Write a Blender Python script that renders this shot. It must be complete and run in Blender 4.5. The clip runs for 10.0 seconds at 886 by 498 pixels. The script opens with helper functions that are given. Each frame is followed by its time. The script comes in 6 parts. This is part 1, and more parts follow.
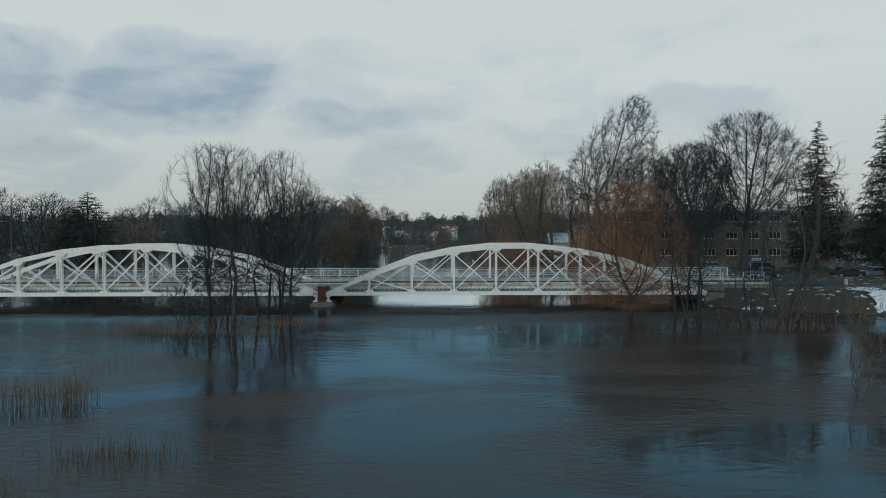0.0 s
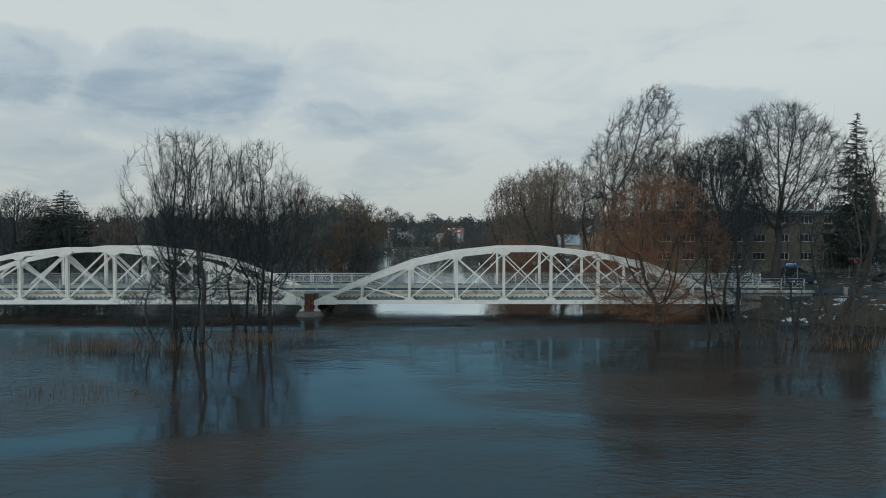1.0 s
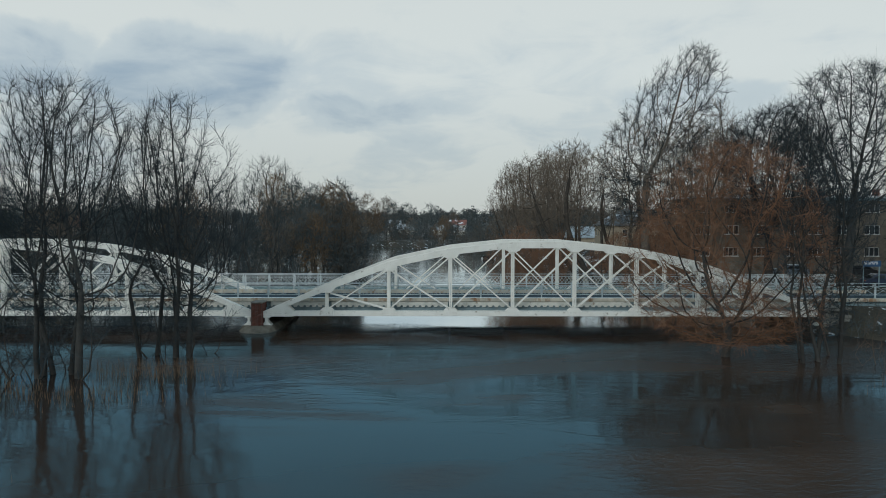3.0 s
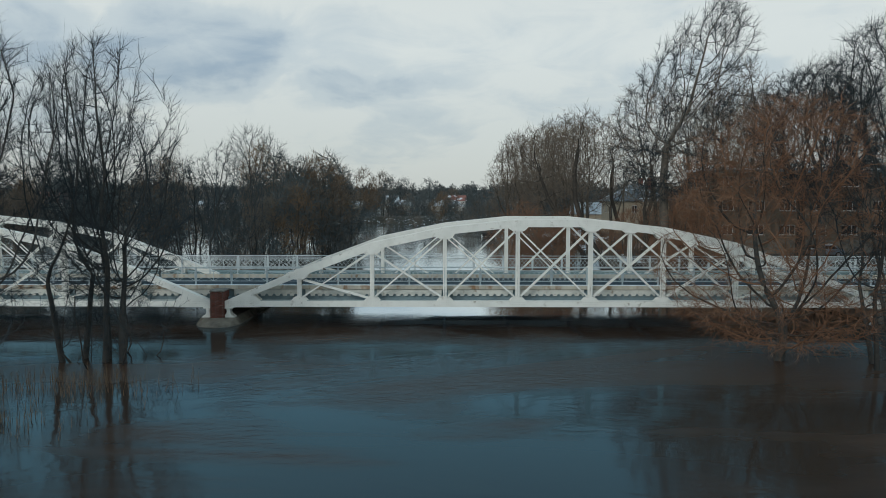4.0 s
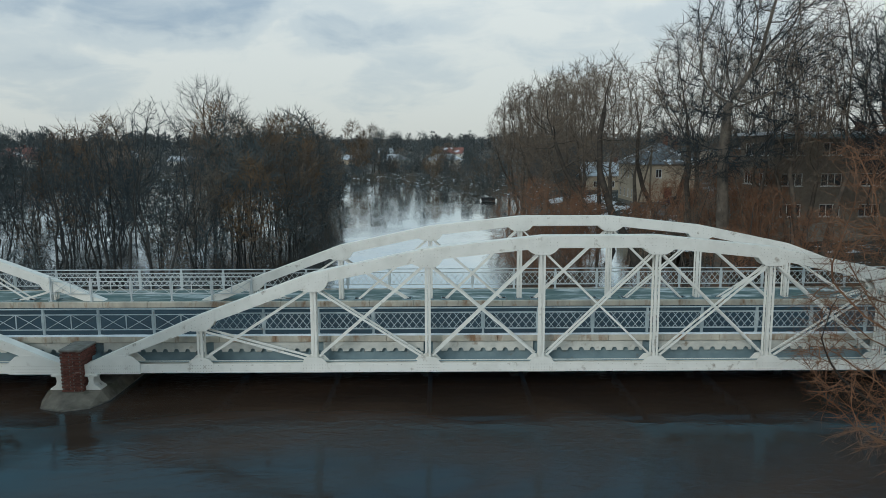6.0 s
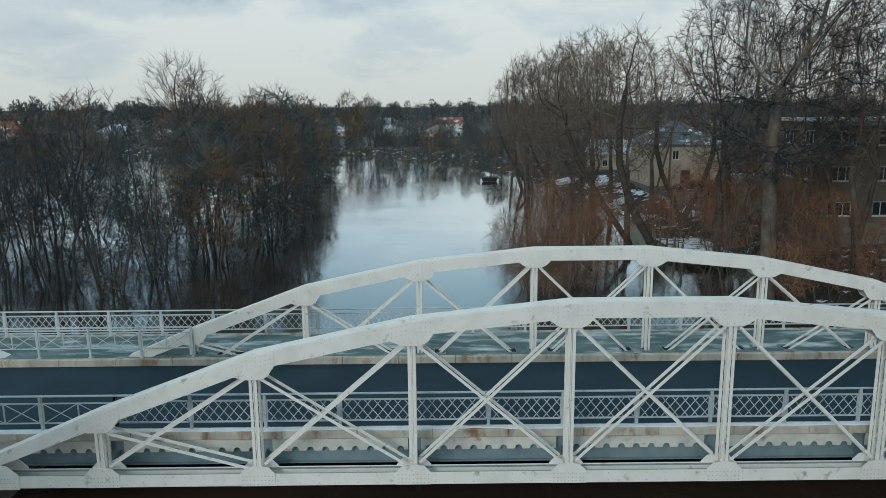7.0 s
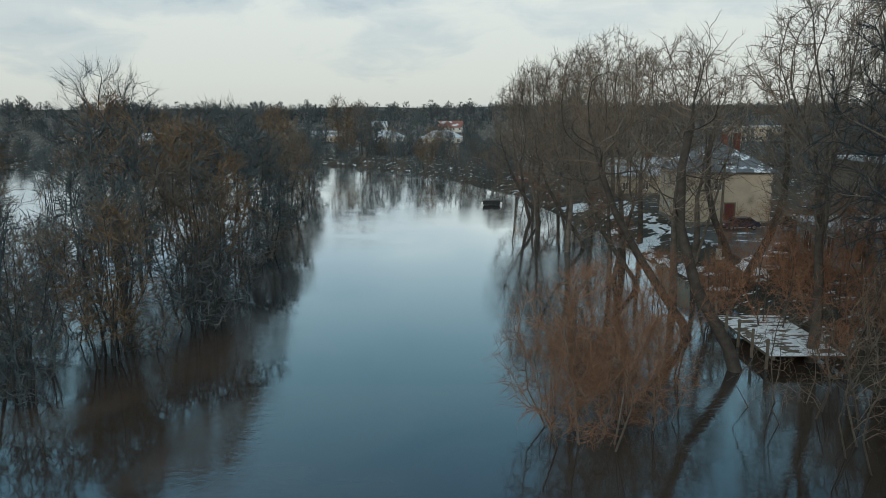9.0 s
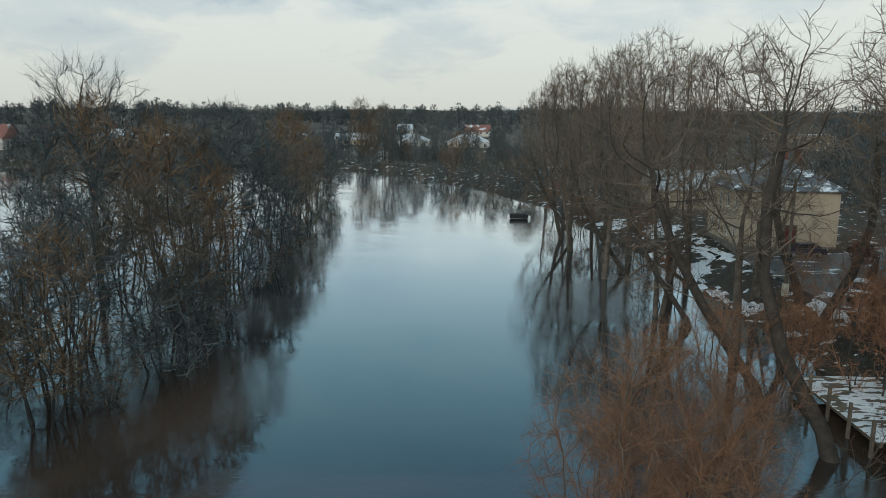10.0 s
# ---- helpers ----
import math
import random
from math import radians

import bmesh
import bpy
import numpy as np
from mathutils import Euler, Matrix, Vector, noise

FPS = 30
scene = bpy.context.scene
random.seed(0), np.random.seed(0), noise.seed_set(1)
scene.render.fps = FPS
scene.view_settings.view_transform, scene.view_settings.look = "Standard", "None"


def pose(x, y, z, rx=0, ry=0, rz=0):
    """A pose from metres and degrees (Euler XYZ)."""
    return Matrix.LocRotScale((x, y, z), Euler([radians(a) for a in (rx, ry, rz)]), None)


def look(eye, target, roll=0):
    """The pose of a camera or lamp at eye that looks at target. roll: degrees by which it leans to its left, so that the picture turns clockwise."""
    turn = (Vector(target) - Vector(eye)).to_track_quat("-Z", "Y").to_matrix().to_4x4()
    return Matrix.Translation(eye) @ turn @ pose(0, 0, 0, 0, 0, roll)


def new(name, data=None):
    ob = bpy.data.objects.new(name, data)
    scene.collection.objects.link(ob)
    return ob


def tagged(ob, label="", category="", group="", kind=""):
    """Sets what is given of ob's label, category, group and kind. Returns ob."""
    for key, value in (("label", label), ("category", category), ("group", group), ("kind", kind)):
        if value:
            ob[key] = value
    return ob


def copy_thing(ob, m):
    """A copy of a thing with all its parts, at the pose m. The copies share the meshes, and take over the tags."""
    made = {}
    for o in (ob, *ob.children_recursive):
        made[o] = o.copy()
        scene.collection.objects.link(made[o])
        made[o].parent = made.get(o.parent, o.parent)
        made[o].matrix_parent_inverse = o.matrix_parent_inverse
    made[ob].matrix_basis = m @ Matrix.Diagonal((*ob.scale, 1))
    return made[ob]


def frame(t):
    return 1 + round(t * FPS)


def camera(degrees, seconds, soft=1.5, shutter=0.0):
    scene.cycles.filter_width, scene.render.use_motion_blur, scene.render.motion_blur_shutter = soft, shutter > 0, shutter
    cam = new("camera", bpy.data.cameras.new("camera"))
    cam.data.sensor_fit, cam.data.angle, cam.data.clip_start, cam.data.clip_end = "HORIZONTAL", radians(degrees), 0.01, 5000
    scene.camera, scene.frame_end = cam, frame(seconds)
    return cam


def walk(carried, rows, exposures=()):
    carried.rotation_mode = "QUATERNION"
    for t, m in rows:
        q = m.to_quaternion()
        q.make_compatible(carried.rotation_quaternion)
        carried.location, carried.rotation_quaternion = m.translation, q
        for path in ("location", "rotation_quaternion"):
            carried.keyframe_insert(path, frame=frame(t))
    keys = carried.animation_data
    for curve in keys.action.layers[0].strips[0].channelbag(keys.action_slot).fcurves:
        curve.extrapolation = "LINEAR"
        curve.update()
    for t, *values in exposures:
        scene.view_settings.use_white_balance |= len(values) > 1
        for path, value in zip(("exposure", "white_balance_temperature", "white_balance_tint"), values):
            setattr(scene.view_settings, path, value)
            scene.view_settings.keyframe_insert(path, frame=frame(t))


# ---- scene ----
cam = camera(63.2, 10.0, soft=0.8)
PATH = [
    (0, (-10.102, -85.166, 9.048), (-10.071, -83.167, 8.993), -0.1),
    (0.5, (-9.804, -80.694, 9.023), (-9.771, -78.695, 8.971), -0.0),
    (1, (-9.406, -76.174, 8.968), (-9.394, -74.175, 8.918), -0.0),
    (1.5, (-9.119, -71.603, 8.921), (-9.119, -69.604, 8.872), -0.1),
    (2, (-8.759, -67.011, 8.846), (-8.76, -65.012, 8.796), -0.1),
    (2.5, (-8.459, -62.504, 8.788), (-8.459, -60.505, 8.735), -0.0),
    (4, (-7.706, -49.281, 8.622), (-7.703, -47.286, 8.484), 0.1),
    (4.5, (-7.528, -44.831, 8.825), (-7.521, -42.838, 8.656), -0.0),
    (5, (-7.332, -40.094, 9.321), (-7.324, -38.103, 9.132), 0.1),
    (6.5, (-6.771, -26.379, 12.038), (-6.762, -24.407, 11.705), -0.4),
    (7, (-6.574, -21.699, 12.977), (-6.566, -19.734, 12.608), -0.5),
    (7.5, (-6.443, -17.264, 13.817), (-6.432, -15.299, 13.443), -0.4),
    (8, (-6.194, -12.421, 14.56), (-6.182, -10.456, 14.187), -0.4),
    (8.5, (-5.894, -7.65, 15.053), (-5.881, -5.685, 14.678), -0.3),
    (9, (-5.588, -2.791, 15.415), (-5.58, -0.826, 15.043), -0.3),
    (9.5, (-5.3, 1.818, 15.646), (-5.316, 3.783, 15.277), -0.0),
    (10, (-5.074, 6.418, 15.806), (-5.137, 8.383, 15.441), 0.4),
]
walk(cam, [(t, look(eye, aim, roll)) for t, eye, aim, roll in PATH],
     exposures=[(0.0, -0.27, 5870, 4), (5.0, -0.04, 5950, 4), (7.0, 0.03, 5890, 4), (10.0, 0.11, 6180, 4)])

# ---- light ----
SUN_UP, SUN_TURN = 24.0, 205.0   # degrees above the horizon; compass turn from +y, clockwise


def nodes_of(tree):
    """Short makers of nodes and links for a node tree."""
    def node(kind, **settings):
        n = tree.nodes.new(kind)
        for key, value in settings.items():
            if key in n.inputs:
                n.inputs[key].default_value = value
        return n
    return node, tree.links.new


def make_world():
    world = bpy.data.worlds.new("overcast_sky")
    world.use_nodes = True
    tree = world.node_tree
    tree.nodes.clear()
    node, link = nodes_of(tree)
    out = node("ShaderNodeOutputWorld")
    sky = node("ShaderNodeTexSky")
    sky.sky_type, sky.sun_disc = "NISHITA", False
    sky.sun_elevation, sky.sun_rotation = radians(SUN_UP), radians(SUN_TURN)
    sky_light = node("ShaderNodeBackground", Strength=0.075)
    link(sky.outputs[0], sky_light.inputs[0])
    # cloud deck: the direction is projected on a flat layer overhead
    coord = node("ShaderNodeTexCoord")
    split = node("ShaderNodeSeparateXYZ")
    link(coord.outputs["Generated"], split.inputs[0])
    rise = node("ShaderNodeMath")
    rise.operation = "ADD"
    rise.inputs[1].default_value = 0.25
    link(split.outputs[2], rise.inputs[0])
    floor_rise = node("ShaderNodeMath")
    floor_rise.operation = "MAXIMUM"
    floor_rise.inputs[1].default_value = 0.05
    link(rise.outputs[0], floor_rise.inputs[0])
    flat = []
    for axis in (0, 1):
        n = node("ShaderNodeMath")
        n.operation = "DIVIDE"
        link(split.outputs[axis], n.inputs[0])
        link(floor_rise.outputs[0], n.inputs[1])
        flat.append(n)
    joined = node("ShaderNodeCombineXYZ", Z=3.7)
    link(flat[0].outputs[0], joined.inputs[0])
    link(flat[1].outputs[0], joined.inputs[1])
    big = node("ShaderNodeTexNoise", Scale=0.95, Detail=7.0, Roughness=0.52, Distortion=0.5)
    fine = node("ShaderNodeTexNoise", Scale=3.6, Detail=6.0, Roughness=0.58, Distortion=0.6)
    link(joined.outputs[0], big.inputs["Vector"])
    link(joined.outputs[0], fine.inputs["Vector"])
    blend = node("ShaderNodeMix")
    blend.data_type = "FLOAT"
    blend.inputs[0].default_value = 0.34
    link(big.outputs["Fac"], blend.inputs[2])
    link(fine.outputs["Fac"], blend.inputs[3])
    ramp = node("ShaderNodeValToRGB")
    r = ramp.color_ramp
    r.interpolation = "EASE"
    r.elements[0].position, r.elements[0].color = 0.26, (0.335, 0.395, 0.455, 1)
    r.elements[1].position, r.elements[1].color = 0.52, (0.715, 0.70, 0.645, 1)
    mid = r.elements.new(0.42)
    mid.color = (0.58, 0.60, 0.59, 1)
    def maths(kind, *values):
        n = node("ShaderNodeMath")
        n.operation = kind
        for i, v in enumerate(values):
            if isinstance(v, (int, float)):
                n.inputs[i].default_value = v
            else:
                link(v, n.inputs[i])
        return n.outputs[0]

    # grey banks to the north: (sideways, up, half-width, half-height, weight), all against the way north, with ragged edges
    fray = node("ShaderNodeTexNoise", Scale=9.0, Detail=5.0, Roughness=0.55)
    link(coord.outputs["Generated"], fray.inputs["Vector"])
    tear = node("ShaderNodeSeparateColor")
    link(fray.outputs["Color"], tear.inputs[0])
    north = maths("MAXIMUM", split.outputs[1], 0.05)
    across = maths("ADD", maths("DIVIDE", split.outputs[0], north), maths("MULTIPLY_ADD", tear.outputs[0], 0.16, -0.08))
    above = maths("ADD", maths("DIVIDE", split.outputs[2], north), maths("MULTIPLY_ADD", tear.outputs[1], 0.09, -0.045))
    grey = None
    for cx, cy, rx, ry, weight in ((-0.36, 0.20, 0.15, 0.075, 0.85), (-0.60, 0.235, 0.14, 0.06, 0.85), (-0.53, 0.09, 0.14, 0.04, 0.4), (-0.10, 0.15, 0.11, 0.02, 0.45),
                                   (-0.07, 0.075, 0.14, 0.035, 0.4), (0.37, 0.16, 0.14, 0.045, 0.6), (0.21, 0.13, 0.12, 0.035, 0.4)):
        dx = maths("POWER", maths("ABSOLUTE", maths("MULTIPLY", maths("SUBTRACT", across, cx), 1 / rx)), 2.0)
        dy = maths("POWER", maths("ABSOLUTE", maths("MULTIPLY", maths("SUBTRACT", above, cy), 1 / ry)), 2.0)
        soft_edge = node("ShaderNodeMapRange")
        soft_edge.interpolation_type = "SMOOTHSTEP"
        for k, v in zip((1, 2, 3, 4), (0.25, 1.5, weight, 0.0)):
            soft_edge.inputs[k].default_value = v
        link(maths("ADD", dx, dy), soft_edge.inputs[0])
        grey = soft_edge.outputs[0] if grey is None else maths("MAXIMUM", grey, soft_edge.outputs[0])
    calmer = maths("MULTIPLY_ADD", blend.outputs[0], 0.7, 0.17)
    west = maths("MULTIPLY_ADD", grey, -0.19, calmer)
    # the deck closes and evens out towards the horizon
    even = node("ShaderNodeMapRange")
    even.inputs[1].default_value, even.inputs[2].default_value = 0.04, 0.17
    even.inputs[3].default_value, even.inputs[4].default_value = 0.05, 0.0
    link(split.outputs[2], even.inputs[0])
    level = node("ShaderNodeMath")
    link(west, level.inputs[0])
    link(even.outputs[0], level.inputs[1])
    link(level.outputs[0], ramp.inputs[0])
    # the deck is a little dimmer low down, where it is seen edge on
    edge = node("ShaderNodeMapRange")
    edge.inputs[1].default_value, edge.inputs[2].default_value = 0.0, 0.2
    edge.inputs[3].default_value, edge.inputs[4].default_value = 0.90, 1.16
    link(split.outputs[2], edge.inputs[0])
    # the unseen sky overhead is dimmed and tinted blue, to darken the water
    high = node("ShaderNodeMapRange")
    high.interpolation_type = "SMOOTHSTEP"
    high.inputs[1].default_value, high.inputs[2].default_value = 0.32, 0.6
    link(split.outputs[2], high.inputs[0])
    overhead = node("ShaderNodeMix")
    overhead.data_type, overhead.blend_type = "RGBA", "MULTIPLY"
    overhead.inputs[7].default_value = (0.50, 0.68, 0.84, 1)
    link(high.outputs[0], overhead.inputs[0])
    link(ramp.outputs[0], overhead.inputs[6])
    cloud = node("ShaderNodeBackground", Strength=1.0)
    link(overhead.outputs[2], cloud.inputs[0])
    link(edge.outputs[0], cloud.inputs[1])
    mix = node("ShaderNodeMixShader")
    mix.inputs[0].default_value = 0.9
    link(sky_light.outputs[0], mix.inputs[1])
    link(cloud.outputs[0], mix.inputs[2])
    link(mix.outputs[0], out.inputs[0])
    scene.world = world


make_world()
sun_data = bpy.data.lights.new("sun", "SUN")
sun_data.energy, sun_data.angle, sun_data.color = 1.0, radians(14), (1.0, 0.95, 0.88)
sun = new("sun", sun_data)
_a, _e = radians(SUN_TURN), radians(SUN_UP)
_from = Vector((math.sin(_a) * math.cos(_e), math.cos(_a) * math.cos(_e), math.sin(_e)))
sun.matrix_world = look(_from * 200, (0, 0, 0))

# ---- materials ----


def material(name, base, second=None, scale=2.0, spread=(0.35, 0.7), rough=0.7, metal=0.0, bump=0.0, bump_scale=20.0,
             third=None, third_scale=0.4, third_spread=(0.55, 0.62), stretch=(1, 1, 1), per_object=0.0):
    """A painted or natural surface: a base colour, a second one in noise, stains of a third, and fine relief."""
    mat = bpy.data.materials.new(name)
    mat.use_nodes = True
    tree = mat.node_tree
    tree.nodes.clear()
    node, link = nodes_of(tree)
    out = node("ShaderNodeOutputMaterial")
    bsdf = node("ShaderNodeBsdfPrincipled", Roughness=rough, Metallic=metal)
    bsdf.inputs["Specular IOR Level"].default_value = 0.25 if rough > 0.7 else 0.5
    link(bsdf.outputs[0], out.inputs[0])
    geo = node("ShaderNodeNewGeometry")
    mapping = node("ShaderNodeMapping", Scale=stretch)
    link(geo.outputs["Position"], mapping.inputs[0])
    rgb = node("ShaderNodeRGB")
    rgb.outputs[0].default_value = (*base, 1)
    last = rgb.outputs[0]

    def layer(last, colour, scale, spread, detail=6.0):
        tex = node("ShaderNodeTexNoise", Scale=scale, Detail=detail, Roughness=0.6)
        link(mapping.outputs[0], tex.inputs["Vector"])
        span = node("ShaderNodeMapRange")
        span.inputs[1].default_value, span.inputs[2].default_value = spread
        link(tex.outputs["Fac"], span.inputs[0])
        mix = node("ShaderNodeMix")
        mix.data_type = "RGBA"
        link(span.outputs[0], mix.inputs[0])
        link(last, mix.inputs[6])
        mix.inputs[7].default_value = (*colour, 1)
        return mix.outputs[2]

    if second:
        last = layer(last, second, scale, spread)
    if third:
        last = layer(last, third, third_scale, third_spread)
    if per_object:
        info = node("ShaderNodeObjectInfo")
        span = node("ShaderNodeMapRange")
        span.inputs[3].default_value, span.inputs[4].default_value = 1 - per_object, 1 + per_object
        link(info.outputs["Random"], span.inputs[0])
        hue = node("ShaderNodeHueSaturation")
        link(span.outputs[0], hue.inputs["Value"])
        link(last, hue.inputs["Color"])
        last = hue.outputs[0]
    link(last, bsdf.inputs["Base Color"])
    if bump:
        tex = node("ShaderNodeTexNoise", Scale=bump_scale, Detail=4.0)
        link(mapping.outputs[0], tex.inputs["Vector"])
        b = node("ShaderNodeBump", Strength=bump, Distance=0.05)
        link(tex.outputs["Fac"], b.inputs["Height"])
        link(b.outputs[0], bsdf.inputs["Normal"])
    return mat


PAINT = material("white_paint", (0.83, 0.81, 0.75), (0.70, 0.68, 0.62), 1.2, (0.45, 0.8), 0.5, bump=0.04,
                 third=(0.33, 0.28, 0.22), third_scale=2.3, third_spread=(0.63, 0.76))
PAINT_RAIL = material("weathered_rail_paint", (0.58, 0.61, 0.61), (0.42, 0.455, 0.465), 1.4, (0.4, 0.75), 0.55,
                      third=(0.3, 0.24, 0.18), third_scale=2.6, third_spread=(0.66, 0.76))
# the rail paint again, darker and bluer, for the railing on the road side
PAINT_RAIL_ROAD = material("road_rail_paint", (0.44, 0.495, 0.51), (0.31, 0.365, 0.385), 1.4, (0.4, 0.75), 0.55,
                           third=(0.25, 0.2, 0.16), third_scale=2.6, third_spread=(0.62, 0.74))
PAINT_APRON = material("dull_white_paint", (0.66, 0.65, 0.59), (0.47, 0.475, 0.435), 1.3, (0.4, 0.7), 0.6,
                       third=(0.28, 0.21, 0.14), third_scale=2.0, third_spread=(0.6, 0.74))
PAINT_GREY = material("grey_blue_paint", (0.22, 0.30, 0.325), (0.14, 0.205, 0.235), 1.5, (0.4, 0.75), 0.55,
                      third=(0.2, 0.15, 0.11), third_scale=1.6, third_spread=(0.62, 0.75))
RIVET = material("painted_rivet", (0.62, 0.60, 0.55), (0.34, 0.30, 0.25), 9.0, (0.4, 0.6), 0.6)
CONCRETE = material("cream_concrete", (0.56, 0.515, 0.425), (0.33, 0.305, 0.26), 1.0, (0.4, 0.7), 0.85, bump=0.2,
                    third=(0.27, 0.165, 0.095), third_scale=1.7, third_spread=(0.51, 0.66), stretch=(1, 1, 0.4))
PAVING = material("damp_pavement", (0.095, 0.150, 0.145), (0.19, 0.25, 0.235), 0.7, (0.4, 0.7), 0.8, bump=0.1,
                  third=(0.66, 0.70, 0.70), third_scale=0.8, third_spread=(0.50, 0.68), stretch=(0.5, 1.4, 1))
ASPHALT = material("wet_asphalt", (0.018, 0.044, 0.061), (0.012, 0.029, 0.042), 0.5, (0.35, 0.7), 0.75, bump=0.15, bump_scale=60)
YARD = material("snowy_yard_asphalt", (0.030, 0.034, 0.038), (0.055, 0.055, 0.055), 0.6, (0.35, 0.7), 0.55, bump=0.2,
                third=(0.68, 0.72, 0.76), third_scale=0.38, third_spread=(0.57, 0.61), stretch=(0.7, 1.5, 1))
UNDERSIDE = material("dark_steel", (0.07, 0.075, 0.08), (0.12, 0.1, 0.08), 1.0, (0.4, 0.7), 0.7)
BRICK = material("red_brick", (0.17, 0.062, 0.045), (0.10, 0.042, 0.032), 7.0, (0.4, 0.6), 0.9, bump=0.4, bump_scale=14, per_object=0.3,
                 third=(0.3, 0.24, 0.2), third_scale=2.0, third_spread=(0.6, 0.75), stretch=(1, 1, 3.5))
MORTAR = material("grey_mortar", (0.20, 0.17, 0.145), (0.13, 0.11, 0.095), 5.0, (0.4, 0.6), 0.95)
STONE = material("wet_granite", (0.235, 0.225, 0.20), (0.13, 0.125, 0.11), 2.2, (0.35, 0.65), 0.8, bump=0.4, bump_scale=6,
                 third=(0.10, 0.09, 0.065), third_scale=1.2, third_spread=(0.54, 0.70))
CAP_STONE = material("weathered_cutwater", (0.22, 0.19, 0.15), (0.12, 0.105, 0.085), 1.6, (0.35, 0.65), 0.8, bump=0.35, bump_scale=5,
                     third=(0.09, 0.085, 0.06), third_scale=1.4, third_spread=(0.5, 0.66))
SNOW = material("old_snow", (0.78, 0.8, 0.82), (0.6, 0.63, 0.66), 1.4, (0.4, 0.7), 0.7, bump=0.3, bump_scale=5)


def ground_material():
    """Wet winter grass and leaf litter with patches of old snow."""
    return material("winter_ground", (0.034, 0.031, 0.024), (0.060, 0.051, 0.037), 1.3, (0.35, 0.65), 0.95, bump=0.7, bump_scale=2.5,
                    third=(0.66, 0.69, 0.72), third_scale=0.85, third_spread=(0.595, 0.64))


def water_material():
    """Brown flood water: fine wind ripples, slow swirls, calm streaks."""
    mat = bpy.data.materials.new("flood_water")
    mat.use_nodes = True
    tree = mat.node_tree
    tree.nodes.clear()
    node, link = nodes_of(tree)

    def remap(source, a, b, c, d, smooth=False):
        n = node("ShaderNodeMapRange")
        if smooth:
            n.interpolation_type = "SMOOTHSTEP"
        for i, v in zip((1, 2, 3, 4), (a, b, c, d)):
            n.inputs[i].default_value = v
        link(source, n.inputs[0])
        return n.outputs[0]

    def maths(kind, a, b):
        n = node("ShaderNodeMath")
        n.operation = kind
        for i, v in enumerate((a, b)):
            if isinstance(v, float):
                n.inputs[i].default_value = v
            else:
                link(v, n.inputs[i])
        return n.outputs[0]

    out = node("ShaderNodeOutputMaterial")
    geo = node("ShaderNodeNewGeometry")
    mapping = node("ShaderNodeMapping", Scale=(0.55, 1.1, 1.0))
    link(geo.outputs["Position"], mapping.inputs[0])
    ripple = node("ShaderNodeTexNoise", Scale=2.6, Detail=4.0, Roughness=0.55, Distortion=0.8)
    swell = node("ShaderNodeTexNoise", Scale=0.30, Detail=3.0, Roughness=0.5, Distortion=1.4)
    calm = node("ShaderNodeTexNoise", Scale=0.06, Detail=4.0, Roughness=0.55, Distortion=1.2)
    for tex in (ripple, swell, calm):
        link(mapping.outputs[0], tex.inputs["Vector"])
    # the stream is choppier below the bridge than above it
    place = node("ShaderNodeSeparateXYZ")
    link(geo.outputs["Position"], place.inputs[0])
    below = remap(place.outputs[1], -4.0, 2.0, 1.0, 0.0)
    patches = remap(calm.outputs["Fac"], 0.44, 0.60, 0.05, 1.0)
    chop = maths("MULTIPLY", patches, remap(below, 0.0, 1.0, 0.15, WATER_CHOP))
    first = node("ShaderNodeBump", Distance=0.10)
    link(chop, first.inputs["Strength"])
    link(ripple.outputs["Fac"], first.inputs["Height"])
    second = node("ShaderNodeBump", Distance=0.14)
    link(remap(below, 0.0, 1.0, 0.06, 0.18), second.inputs["Strength"])
    link(swell.outputs["Fac"], second.inputs["Height"])
    link(first.outputs[0], second.inputs["Normal"])
    silt = node("ShaderNodeMix")
    silt.data_type = "RGBA"
    silt.inputs[6].default_value, silt.inputs[7].default_value = (0.042, 0.028, 0.020, 1), (0.074, 0.047, 0.032, 1)
    link(patches, silt.inputs[0])
    body = node("ShaderNodeBsdfDiffuse")
    link(silt.outputs[2], body.inputs[0])
    gloss = node("ShaderNodeBsdfGlossy")
    # blue of the mirrored sky is put into the gloss colour
    tint = node("ShaderNodeMix")
    tint.data_type = "RGBA"
    tint.inputs[6].default_value, tint.inputs[7].default_value = WATER_SKY_TINT
    link(below, tint.inputs[0])
    shine = node("ShaderNodeFresnel")
    link(remap(below, 0.0, 1.0, *WATER_IOR), shine.inputs["IOR"])
    # the low sky's pale sheen is mixed into that colour at grazing angles
    pale = node("ShaderNodeMix")
    pale.data_type = "RGBA"
    pale.inputs[7].default_value = (0.90, 0.965, 1.0, 1)
    link(maths("MULTIPLY", remap(shine.outputs[0], 0.075, 0.38, 0.0, 1.0), remap(below, 0.0, 1.0, 1.0, 0.25)), pale.inputs[0])
    link(tint.outputs[2], pale.inputs[6])
    link(pale.outputs[2], gloss.inputs["Color"])
    link(remap(below, 0.0, 1.0, 0.05, 0.08), gloss.inputs["Roughness"])
    link(second.outputs[0], gloss.inputs["Normal"])
    share = maths("ADD", maths("MULTIPLY", shine.outputs[0], remap(below, 0.0, 1.0, *WATER_SHARE)), 0.02)
    share = maths("MINIMUM", share, remap(below, 0.0, 1.0, 0.88, 0.30))
    murk = remap(calm.outputs["Fac"], 0.40, 0.62, 1.12, 0.72, True)
    share = maths("MULTIPLY", share, maths("ADD", maths("MULTIPLY", below, maths("SUBTRACT", murk, 1.0)), 1.0))
    mix = node("ShaderNodeMixShader")
